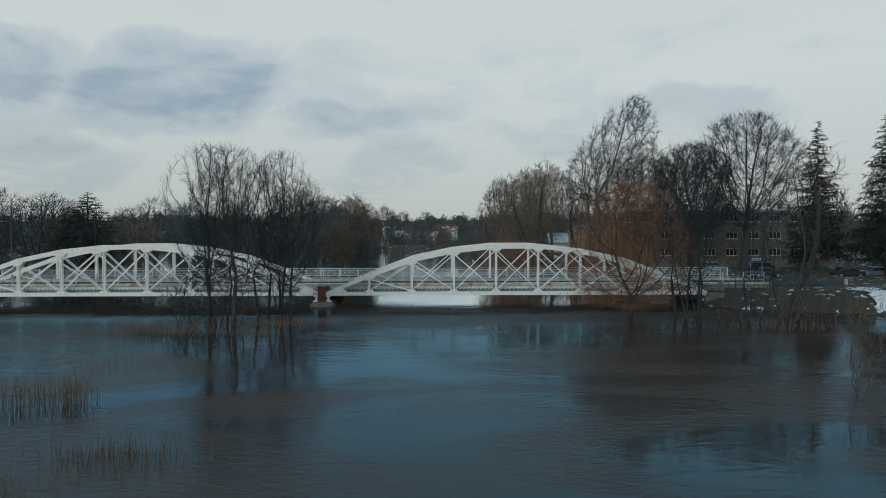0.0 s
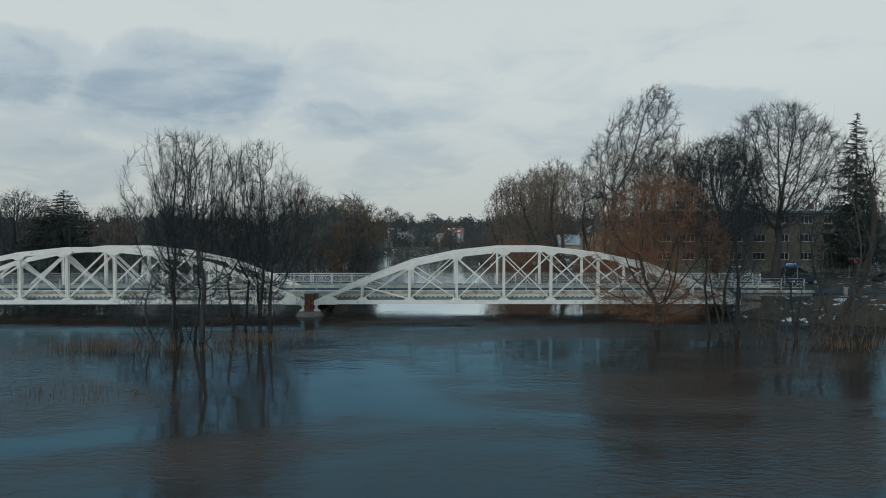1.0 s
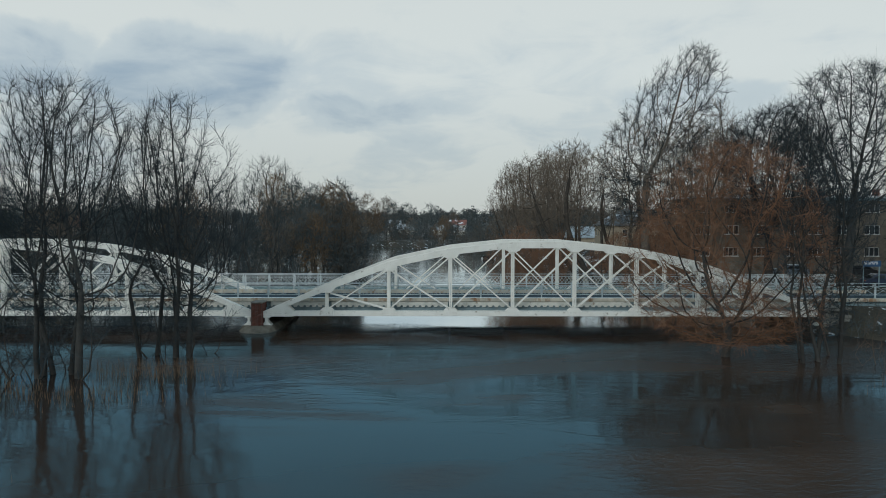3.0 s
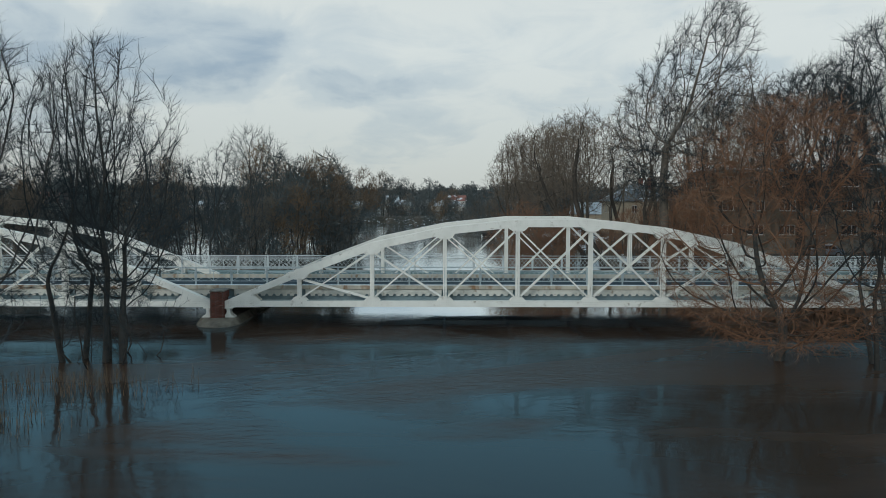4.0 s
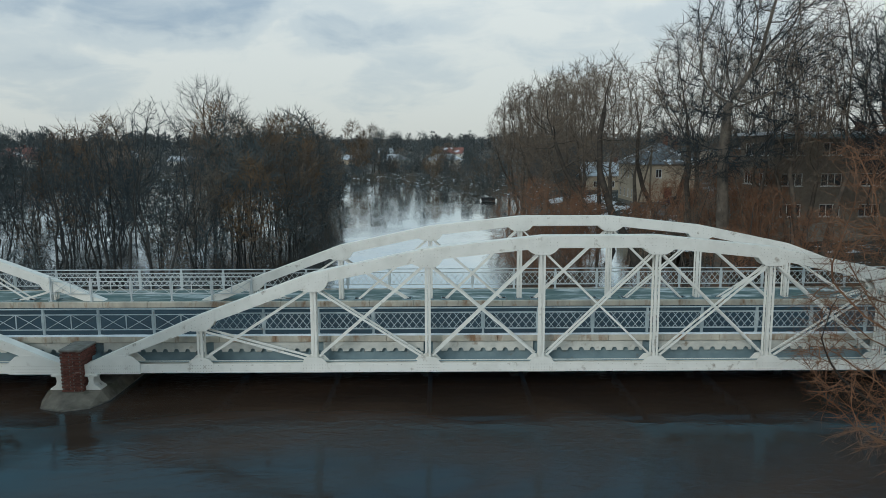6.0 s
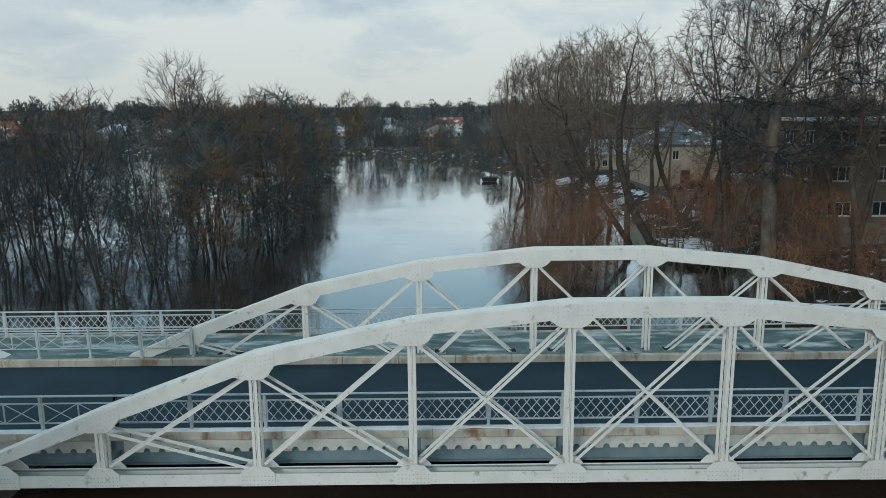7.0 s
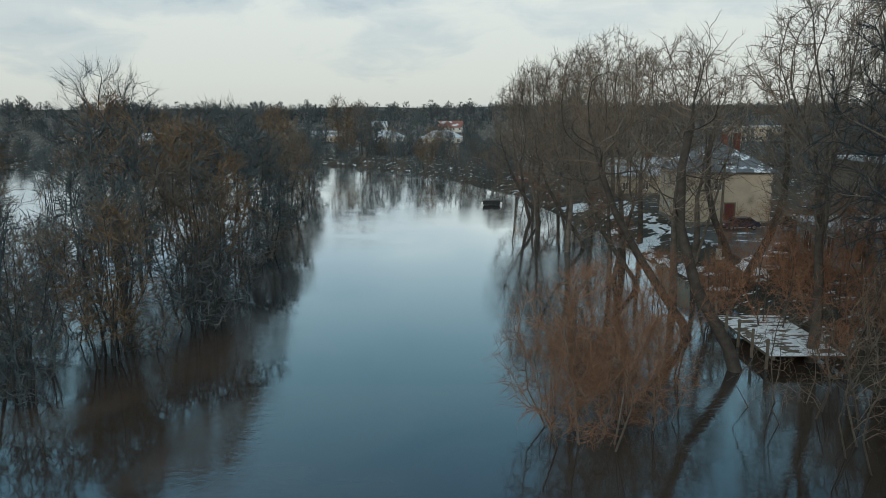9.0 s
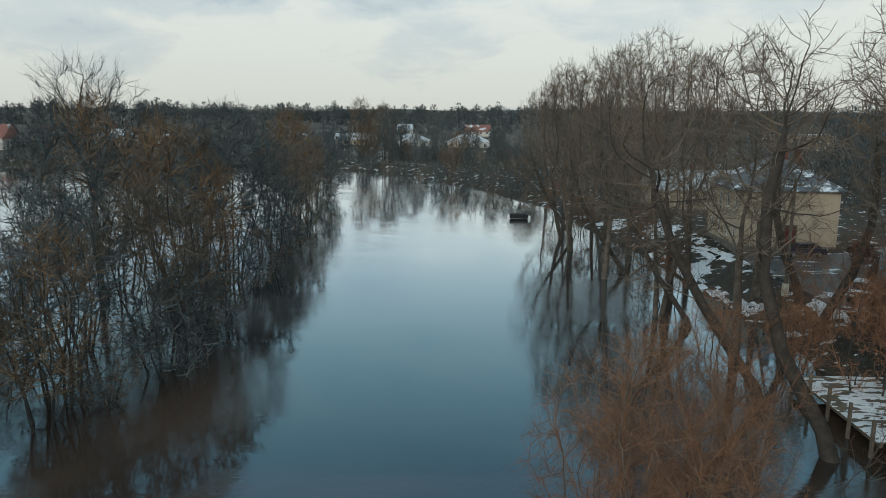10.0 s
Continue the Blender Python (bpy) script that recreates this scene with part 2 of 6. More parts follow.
    link(share, mix.inputs[0])
    link(body.outputs[0], mix.inputs[1])
    link(gloss.outputs[0], mix.inputs[2])
    link(mix.outputs[0], out.inputs[0])
    return mat


# upstream first, then downstream
WATER_CHOP = 0.46
WATER_SKY_TINT = (0.32, 0.71, 1.0, 1), (0.22, 0.67, 1.0, 1)
WATER_IOR = 1.31, 1.27
WATER_SHARE = 2.3, 0.75
GROUND, WATER = ground_material(), water_material()
BARK_DARK = material("dark_bark", (0.046, 0.047, 0.045), (0.074, 0.070, 0.064), 3.0, (0.4, 0.7), 0.95, bump=0.5, bump_scale=9, per_object=0.3)
BARK_PALE = material("pale_bark", (0.095, 0.08, 0.066), (0.18, 0.152, 0.122), 1.6, (0.4, 0.7), 0.95, bump=0.5, bump_scale=9)
BARK_BROWN = material("brown_bark", (0.048, 0.042, 0.036), (0.088, 0.073, 0.060), 2.0, (0.4, 0.7), 0.95, bump=0.5, bump_scale=9)
BARK_GREY = material("grey_bark", (0.066, 0.055, 0.046), (0.13, 0.108, 0.085), 2.0, (0.4, 0.7), 0.95, bump=0.5, bump_scale=9, per_object=0.25)
TWIG_DARK = material("dark_twigs", (0.030, 0.042, 0.050), (0.052, 0.056, 0.055), 0.5, (0.4, 0.7), 0.95, per_object=0.3)
TWIG_BROWN = material("brown_twigs", (0.130, 0.105, 0.083), (0.192, 0.145, 0.105), 0.5, (0.4, 0.7), 0.95, per_object=0.25)
TWIG_THICKET = material("olive_brown_twigs", (0.106, 0.097, 0.084), (0.175, 0.130, 0.092), 0.25, (0.4, 0.65), 0.95, per_object=0.3)
TWIG_AMBER = material("amber_brown_twigs", (0.125, 0.088, 0.056), (0.18, 0.118, 0.07), 0.4, (0.4, 0.7), 0.95, per_object=0.2)
TWIG_RUST = material("rust_red_twigs", (0.205, 0.106, 0.062), (0.275, 0.148, 0.088), 0.5, (0.4, 0.7), 0.95, per_object=0.2)
TWIG_OSIER = material("orange_red_twigs", (0.185, 0.098, 0.058), (0.25, 0.138, 0.082), 0.6, (0.4, 0.7), 0.95)
TWIG_ISLAND = material("blue_grey_twigs", (0.069, 0.088, 0.094), (0.107, 0.109, 0.103), 0.3, (0.4, 0.7), 0.95, per_object=0.25)
# distance haze is put into this colour, which is lightened for it
TWIG_FAR = material("far_twigs", (0.060, 0.074, 0.081), (0.094, 0.096, 0.090), 0.05, (0.4, 0.65), 0.95)
NEEDLE = material("spruce_needles", (0.018, 0.026, 0.02), (0.03, 0.042, 0.028), 1.0, (0.4, 0.7), 0.9)
PLASTER = material("ochre_plaster", (0.51, 0.42, 0.31), (0.415, 0.342, 0.255), 0.6, (0.35, 0.7), 0.9, bump=0.1,
                   third=(0.2, 0.17, 0.13), third_scale=0.5, third_spread=(0.6, 0.78))
BRICK_GREY = material("grey_brown_brick", (0.215, 0.182, 0.145), (0.155, 0.132, 0.106), 3.0, (0.35, 0.65), 0.9, bump=0.2, bump_scale=8,
                      third=(0.12, 0.1, 0.085), third_scale=0.3, third_spread=(0.55, 0.75))
SLATE = material("slate_with_snow", (0.075, 0.085, 0.095), (0.12, 0.13, 0.14), 2.5, (0.4, 0.6), 0.6, bump=0.3, bump_scale=5,
                 third=(0.72, 0.76, 0.8), third_scale=0.5, third_spread=(0.55, 0.61))
ROOF_SNOW = material("snowy_roof", (0.52, 0.55, 0.58), (0.3, 0.33, 0.35), 0.8, (0.4, 0.7), 0.75)
ROOF_RED = material("red_roof_sheet", (0.25, 0.10, 0.075), (0.17, 0.075, 0.06), 0.8, (0.4, 0.7), 0.7,
                    third=(0.62, 0.65, 0.68), third_scale=0.25, third_spread=(0.54, 0.6))
WHITE_WALL = material("white_plaster", (0.62, 0.6, 0.55), (0.5, 0.48, 0.43), 0.8, (0.4, 0.7), 0.85)
FRAME_WHITE = material("white_window_frame", (0.7, 0.7, 0.68), (0.58, 0.57, 0.54), 2.0, (0.4, 0.7), 0.5)
WOOD_GREY = material("weathered_timber", (0.17, 0.14, 0.105), (0.1, 0.085, 0.065), 3.0, (0.35, 0.65), 0.9, bump=0.3, per_object=0.2)
RUBBER = material("black_rubber", (0.02, 0.02, 0.021), (0.03, 0.03, 0.03), 5.0, (0.4, 0.6), 0.8)


def plain(name, colour, rough=0.4, metal=0.0, coat=0.0):
    mat = bpy.data.materials.new(name)
    mat.use_nodes = True
    b = mat.node_tree.nodes["Principled BSDF"]
    b.inputs["Base Color"].default_value = (*colour, 1)
    b.inputs["Roughness"].default_value, b.inputs["Metallic"].default_value = rough, metal
    b.inputs["Coat Weight"].default_value = coat
    return mat


GLASS_DARK = plain("window_glass", (0.03, 0.035, 0.04), 0.06)
CHROME = plain("steel_rim", (0.4, 0.4, 0.41), 0.35, 0.8)

# ---- mesh helpers ----


def mesh_object(name, verts, faces, mat, parent=None, label=""):
    me = bpy.data.meshes.new(name)
    me.from_pydata(verts, [], faces)
    me.materials.append(mat)
    me.update()
    ob = new(name, me)
    ob.parent = parent
    if label:
        tagged(ob, label)
    return ob


def part(name, bm, mat, parent=None, label=""):
    """Links a bmesh as one mesh object under a thing or a part."""
    me = bpy.data.meshes.new(name)
    bmesh.ops.recalc_face_normals(bm, faces=bm.faces)
    bm.to_mesh(me)
    bm.free()
    me.materials.append(mat)
    ob = new(name, me)
    ob.parent = parent
    if label:
        tagged(ob, label)
    return ob


def same_part(ob, m, parent):
    """Another object on the same mesh, at m under parent."""
    o = new(ob.name.split(".")[0], ob.data)
    o.parent = parent
    o.matrix_basis = m
    return o


def thing(name, label, category, group="", kind="", at=None):
    ob = tagged(new(name), label, category, group, kind)
    if at is not None:
        ob.matrix_basis = at
    return ob


def box(bm, x0, x1, y0, y1, z0, z1, m=None, bevel=0.0):
    made = bmesh.ops.create_cube(bm, size=1.0)["verts"]
    for v in made:
        v.co = Vector((x0 + (v.co.x + 0.5) * (x1 - x0), y0 + (v.co.y + 0.5) * (y1 - y0), z0 + (v.co.z + 0.5) * (z1 - z0)))
    if bevel:
        edges = list({e for v in made for e in v.link_edges})
        made = list({v for f in bmesh.ops.bevel(bm, geom=edges, offset=bevel, segments=1, affect="EDGES")["faces"] for v in f.verts} | {v for v in made if v.is_valid})
    if m is not None:
        bmesh.ops.transform(bm, matrix=m, verts=[v for v in made if v.is_valid])


def boxed(*dims, bevel=0.0):
    bm = bmesh.new()
    box(bm, *dims, bevel=bevel)
    return bm


def bar(bm, a, b, wide, deep, up=(0, 1, 0)):
    """A square bar from a to b; deep runs along up, wide across it."""
    a, b, up = Vector(a), Vector(b), Vector(up)
    d = (b - a).normalized()
    side = d.cross(up).normalized()
    up = side.cross(d).normalized()
    ring = [(-1, -1), (1, -1), (1, 1), (-1, 1)]
    v = [bm.verts.new(p + side * (wide / 2 * s) + up * (deep / 2 * u)) for p in (a, b) for s, u in ring]
    for i in range(4):
        bm.faces.new((v[i], v[(i + 1) % 4], v[4 + (i + 1) % 4], v[4 + i]))
    bm.faces.new(v[3::-1])
    bm.faces.new(v[4:])


def slab(bm, outline, y0, y1):
    """An outline of (x, z) points, thickened from y0 to y1."""
    a = [bm.verts.new((x, y0, z)) for x, z in outline]
    b = [bm.verts.new((x, y1, z)) for x, z in outline]
    n = len(outline)
    for i in range(n):
        bm.faces.new((a[i], a[(i + 1) % n], b[(i + 1) % n], b[i]))
    bm.faces.new(a[::-1])
    bm.faces.new(b)


def prism(bm, outline, z0, z1, taper=1.0, centre=(0, 0)):
    """An outline of (x, y) points from z0 to z1, drawn in at the top by taper."""
    a = [bm.verts.new((x, y, z0)) for x, y in outline]
    b = [bm.verts.new((centre[0] + (x - centre[0]) * taper, centre[1] + (y - centre[1]) * taper, z1)) for x, y in outline]
    n = len(outline)
    for i in range(n):
        bm.faces.new((a[i], a[(i + 1) % n], b[(i + 1) % n], b[i]))
    bm.faces.new(a[::-1])
    bm.faces.new(b)


# ---- bridge ----
PANEL, BASE = 5.0, 1.24
FAR_Y, SPAN_STEP, PIER_X = 8.88, -46.1, -23.05
NODE_X = [PANEL * (k - 4.5) for k in range(10)]
NODE_TOP = [1.55, 3.78, 5.64, 6.70, 7.23, 7.23, 6.70, 5.64, 3.78, 1.55]
CHORD = 0.5


def rivets(bm, points, y, size=0.022):
    """Low four-sided rivet heads on the plane y, facing -y."""
    for x, z in points:
        tip = bm.verts.new((x, y - size * 0.8, z))
        ring = [bm.verts.new((x + size * a, y, z + size * b)) for a, b in ((-1, -1), (1, -1), (1, 1), (-1, 1))]
        for i in range(4):
            bm.faces.new((ring[i], ring[(i + 1) % 4], tip))


def top_at(k):
    return Vector((NODE_X[k], 0, NODE_TOP[k]))


def make_truss():
    truss = thing("arch_truss", "white-painted riveted steel arch truss of the river bridge", "bridge truss", "trusses of the bridge", at=pose(0, 0, 0))
    # upper chord, one riveted box a panel
    ends = [Vector((NODE_X[0] - 0.25, 0, 1.52))] + [top_at(k) for k in range(1, 9)] + [Vector((NODE_X[9] + 0.25, 0, 1.52))]
    for k in range(9):
        a, b = ends[k], ends[k + 1]
        drop = CHORD
        bm = bmesh.new()
        da = 0.28 if k == 0 else drop
        db = 0.28 if k == 8 else drop
        cut = 0.003
        d = (b - a).normalized()
        a2, b2 = a + d * cut, b - d * cut
        slab(bm, [(a2.x, a2.z - da), (b2.x, b2.z - db), (b2.x, b2.z), (a2.x, a2.z)], -0.27, 0.27)
        seg = part("chord_segment", bm, PAINT, truss)
        bm = bmesh.new()
        up = Vector((-d.z, 0, d.x))
        bar(bm, a + up * 0.02 + d * 0.004, b + up * 0.02 - d * 0.004, 0.5, 0.035, up)
        part("cover_plate", bm, PAINT, seg)
        bm = bmesh.new()
        n = int((b - a).length / 0.62)
        rows = [(a + d * (i + 0.5) * (b - a).length / n) - up * h for i in range(n) for h in (0.09, 0.42) if h < 0.3 or 0 < k < 8]
        rivets(bm, [(p.x, p.z) for p in rows], -0.271, 0.013)
        tagged(part("riveting", bm, RIVET, seg), kind="stuff")
    # splice plates with rounded lower corners at the upper nodes
    for k in range(1, 9):
        t, low = NODE_TOP[k], NODE_TOP[k] - 0.80
        sl = (NODE_TOP[k] - NODE_TOP[k - 1]) / PANEL if k > 0 else 0
        sr = (NODE_TOP[k + 1] - NODE_TOP[k]) / PANEL if k < 9 else 0
        w = 0.72
        x = NODE_X[k]
        if k in (1, 8):
            low = NODE_TOP[k] - 0.66
        outline = [(x - w, t - sl * w - 0.46), (x - 0.52, low + 0.12 - 0.1 * sl), (x - 0.3, low), (x + 0.3, low), (x + 0.52, low + 0.12 + 0.1 * sr), (x + w, t + sr * w - 0.46),
                   (x + w, t + sr * w - 0.025), (x, t - 0.025), (x - w, t - sl * w - 0.025)]
        bm = bmesh.new()
        slab(bm, outline, -0.29, -0.274)
        slab(bm, outline, 0.274, 0.29)
        plate = part("gusset_plate", bm, PAINT, truss)
        bm = bmesh.new()
        dots = [(x + dx, t - dz + (sr if dx > 0 else sl) * dx) for dx in (-0.6, -0.45, -0.3, -0.15, 0.15, 0.3, 0.45, 0.6) for dz in (0.1, 0.25, 0.4)]
        dots += [(x + dx, low + 0.1) for dx in (-0.2, 0, 0.2)]
        rivets(bm, dots, -0.2905, 0.012)
        tagged(part("riveting", bm, RIVET, plate), kind="stuff")
    # lower chord: two webs, angles and a tie plate
    x0, x1 = NODE_X[0] - 0.2, NODE_X[9] + 0.2
    low_chord = part("lower_chord", boxed(x0, x1, -0.26, -0.24, BASE, BASE + 0.41), PAINT, truss)
    part("web_plate", boxed(x0, x1, 0.24, 0.26, BASE, BASE + 0.41), PAINT, low_chord)
    part("angle_bar", boxed(x0, x1, -0.239, -0.15, BASE + 0.36, BASE + 0.38), PAINT_GREY, low_chord)
    part("angle_bar", boxed(x0, x1, 0.15, 0.239, BASE + 0.36, BASE + 0.38), PAINT_GREY, low_chord)
    part("tie_plate", boxed(x0, x1, -0.239, 0.239, BASE + 0.02, BASE + 0.04), PAINT, low_chord)
    bm = bmesh.new()
    rivets(bm, [(x0 + 0.4 + 0.62 * i, BASE + h) for i in range(int((x1 - x0 - 0.5) / 0.62)) for h in (0.08, 0.33)], -0.261, 0.014)
    tagged(part("riveting", bm, RIVET, low_chord), kind="stuff")
    for k in range(1, 9):
        x = NODE_X[k]
        outline = [(x - 0.56, BASE + 0.004), (x + 0.56, BASE + 0.004), (x + 0.56, BASE + 0.43), (x + 0.36, BASE + 0.64), (x + 0.12, BASE + 0.68), (x - 0.12, BASE + 0.68), (x - 0.36, BASE + 0.64), (x - 0.56, BASE + 0.43)]
        bm = bmesh.new()
        slab(bm, outline, -0.285, -0.263)
        slab(bm, outline, 0.263, 0.285)
        plate = part("gusset_plate", bm, PAINT, truss)
        bm = bmesh.new()
        rivets(bm, [(x + dx, BASE + dz) for dx in (-0.48, -0.36, -0.24, -0.12, 0, 0.12, 0.24, 0.36, 0.48) for dz in (0.07, 0.2, 0.34)], -0.2855, 0.016)
        tagged(part("riveting", bm, RIVET, plate), kind="stuff")
    # end plates and bearings
    for s, k in ((1, 0), (-1, 9)):
        x = NODE_X[k]
        outline = [(x - 0.3 * s, BASE - 0.03), (x + 2.35 * s, BASE - 0.03), (x + 2.35 * s, BASE + 0.46), (x + 2.0 * s, BASE + 0.78), (x + 1.2 * s, BASE + 0.85), (x - 0.3 * s, BASE + 0.32)]
        bm = bmesh.new()
        slab(bm, outline, -0.3, -0.276)
        slab(bm, outline, 0.276, 0.3)
        plate = part("end_plate", bm, PAINT, truss)
        bm = bmesh.new()
        rivets(bm, [(x + s * dx, BASE + dz) for dx in [0.1 * i + 0.2 for i in range(21)] for dz in (0.06, 0.2, 0.34)], -0.3005, 0.014)
        tagged(part("riveting", bm, RIVET, plate), kind="stuff")
        bm = bmesh.new()
        xc = x + 0.15 * s
        box(bm, xc - 0.32, xc + 0.32, -0.36, 0.36, BASE - 0.12, BASE - 0.032, bevel=0.01)
        slab(bm, [(xc - 0.42, 0.5), (xc + 0.42, 0.5), (xc + 0.40, 0.56), (xc + 0.15, 0.74), (xc + 0.10, 0.9), (xc + 0.14, BASE - 0.12), (xc - 0.14, BASE - 0.12), (xc - 0.10, 0.9), (xc - 0.15, 0.74), (xc - 0.40, 0.56)], -0.3, 0.3)
        part("bearing", bm, PAINT, truss, "white cast steel bearing with a flared foot")
    # posts: four flat bars and zigzag lacing
    for k in range(1, 9):
        x = NODE_X[k]
        z0, z1 = BASE + 0.45, NODE_TOP[k] - 0.42
        post = None
        for y in (-0.235, 0.205):
            inside = (y + 0.031, y + 0.09) if y < 0 else (y - 0.06, y - 0.001)
            for dx0, dx1, ya, yb in ((-0.125, -0.035, y, y + 0.03), (0.035, 0.125, y, y + 0.03), (-0.012, 0.012, *inside)):
                piece = part("flange_bar" if post else "post", boxed(x + dx0, x + dx1, ya, yb, z0, z1), PAINT, post or truss)
                post = post or piece
        n = max(2, int((z1 - z0 - 0.6) / 0.42))
        bm = bmesh.new()
        for i in range(n):
            za, zb = z0 + 0.3 + i * (z1 - z0 - 0.6) / n, z0 + 0.3 + (i + 1) * (z1 - z0 - 0.6) / n
            ya, yb = (-0.2, 0.2) if i % 2 == 0 else (0.2, -0.2)
            bar(bm, (x + 0.02, ya, za), (x + 0.02, yb, zb), 0.055, 0.012, (1, 0, 0))
        tagged(part("lacing", bm, PAINT, post), kind="stuff")
    # crossed diagonals, each a pair of flat bars
    for k in range(1, 8):
        xa, xb = NODE_X[k], NODE_X[k + 1]
        for za, zb in ((BASE + 0.52, NODE_TOP[k + 1] - 0.62), (NODE_TOP[k] - 0.62, BASE + 0.52)):
            a, b = Vector((xa, 0, za)), Vector((xb, 0, zb))
            d = (b - a).normalized()
            a, b = a + d * 0.3, b - d * 0.3
            rising = zb > za
            bm = bmesh.new()
            inner = 0.195 if rising else 0.232
            for y in (-inner, inner):
                bar(bm, a + Vector((0, y, 0)), b + Vector((0, y, 0)), 0.09, 0.03)
            part("diagonal", bm, PAINT, truss)
    return truss


truss = make_truss()
copy_thing(truss, pose(0, FAR_Y, 0))
copy_thing(truss, pose(SPAN_STEP, 0, 0))
copy_thing(truss, pose(SPAN_STEP, FAR_Y, 0))

DECK_X0, DECK_X1 = -70.0, 31.0
ROAD_Z, WALK_Z = 2.30, 2.60


def make_deck():
    deck = thing("bridge_deck", "road bridge deck with asphalt carriageway and raised concrete footway", "bridge deck", kind="structure")
    part("carriageway", boxed(DECK_X0, DECK_X1, 1.26, 8.22, 2.04, ROAD_Z), ASPHALT, deck, "dark wet asphalt road surface")
    part("footway", boxed(DECK_X0, DECK_X1, 8.47, 11.62, 2.06, WALK_Z - 0.006), PAVING, deck, "damp grey footway with thin snow")
    part("deck_plate", boxed(DECK_X0, DECK_X1, 1.2, 11.7, 1.86, 2.035), UNDERSIDE, deck)
    for y, name in ((1.16, "edge_girder"), (11.72, "edge_girder")):
        part(name, boxed(DECK_X0, DECK_X1, y, y + 0.03, 1.38, 2.3), PAINT_GREY, deck, "pale grey-blue painted steel girder web")
        bm = boxed(DECK_X0, DECK_X1, y - 0.1, y + 0.13, 1.34, 1.375)
        part("girder_flange", bm, PAINT_GREY, deck)
    for y0, y1 in ((0.84, 1.25), (11.63, 12.0)):
        n = 40
        w = (DECK_X1 - DECK_X0) / n
        first = part("cornice_block", boxed(DECK_X0 + 0.006, DECK_X0 + w - 0.006, y0, y1, 2.31, 2.59, bevel=0.02), CONCRETE, deck, "stained cream concrete cornice")
        for i in range(1, n):
            same_part(first, pose(i * w, 0, 0), deck)
    n = 41
    w = (DECK_X1 - DECK_X0) / n
    first = part("kerb_stone", boxed(DECK_X0 + 0.008, DECK_X0 + w - 0.008, 8.225, 8.465, 2.06, WALK_Z, bevel=0.025), CONCRETE, deck, "rust-stained pale kerb stone")
    for i in range(1, n):
        same_part(first, pose(i * w, 0, 0), deck)
    # scalloped apron plates between the posts, near and far edges
    first = None
    for centre in (0.0, SPAN_STEP):
        for k in range(9):
            xa = centre + NODE_X[k]
            if first is None:
                bm = bmesh.new()
                steps = 9
                a, b = xa + 0.22, xa + PANEL - 0.22
                w = (b - a) / steps
                low, high, notch = 1.84, 2.305, 1.99
                line = [(a, high), (a, low)]
                for i in range(steps):
                    x = a + i * w
                    arc = [(x + w * (0.5 - 0.22 * math.cos(math.pi * j / 6)), low + (notch - low) * (0.3 + 0.7 * math.sin(math.pi * j / 6))) for j in range(7)]
                    line += [(x + w * 0.24, low)] + arc + [(x + w * 0.76, low)]
                line += [(b, low), (b, high)]
                slab(bm, line, 0.96, 0.99)
                first = part("scalloped_apron", bm, PAINT_APRON, deck, "white sheet apron with a scalloped lower edge")
                start = xa
            else:
                same_part(first, pose(xa - start, 0, 0), deck)
            same_part(first, pose(xa - start, 10.92, 0), deck)
    # cross girders at the nodes, stringers below
    first = None
    for centre in (0.0, SPAN_STEP):
        for k in range(10):
            x = centre + NODE_X[k]
            if first is None:
                bm = bmesh.new()
                box(bm, x - 0.012, x + 0.012, 0.3, 11.7, 1.36, 1.855)
                box(bm, x - 0.12, x + 0.12, 0.3, 11.7, 1.33, 1.358)
                first = part("cross_girder", bm, PAINT_GREY, deck)
                start = x
            else:
                same_part(first, pose(x - start, 0, 0), deck)
    for y in (2.6, 4.2, 5.8, 7.4, 9.9):
        part("stringer", boxed(DECK_X0, DECK_X1, y - 0.08, y + 0.08, 1.5, 1.855), UNDERSIDE, deck)
    return deck


deck = make_deck()


def make_collars():
    """Steel collars round the slots in the footway through which the truss members pass."""
    made = {}
    for centre in (0.0, SPAN_STEP):
        for k in range(1, 9):
            spots = [("post", NODE_X[k], 0.19)]
            for j in (k - 1, k + 1):
                if 1 <= j <= 8:
                    foot, head = BASE + 0.52, NODE_TOP[j] - 0.62
                    if head - foot > 1.0:
                        spots.append(("brace", NODE_X[k] + (NODE_X[j] - NODE_X[k]) * (WALK_Z - foot) / (head - foot), 0.24))
            for kind, x, half in spots:
                at = pose(centre + x, FAR_Y, WALK_Z)
                if kind in made:
                    same = same_part(made[kind][0], at, deck)
                    same_part(made[kind][1], Matrix.Identity(4), same)
                    continue
                bm = bmesh.new()
                for s in (-1, 1):
                    box(bm, -half - 0.035, half + 0.035, s * 0.34 - 0.018, s * 0.34 + 0.018, -0.03, 0.07)
                    box(bm, s * half - 0.018, s * half + 0.018, -0.32, 0.32, -0.03, 0.07)
                rim = part("footway_collar", bm, PAINT_GREY, deck, "grey steel collar round a slot in the footway")
                rim.matrix_basis = at
                # no hole is cut: a thin black sheet stands for the dark inside
                slot = part("slot", boxed(-half + 0.02, half - 0.02, -0.32, 0.32, -0.004, 0.002), RUBBER, rim)
                made[kind] = (rim, slot)


make_collars()


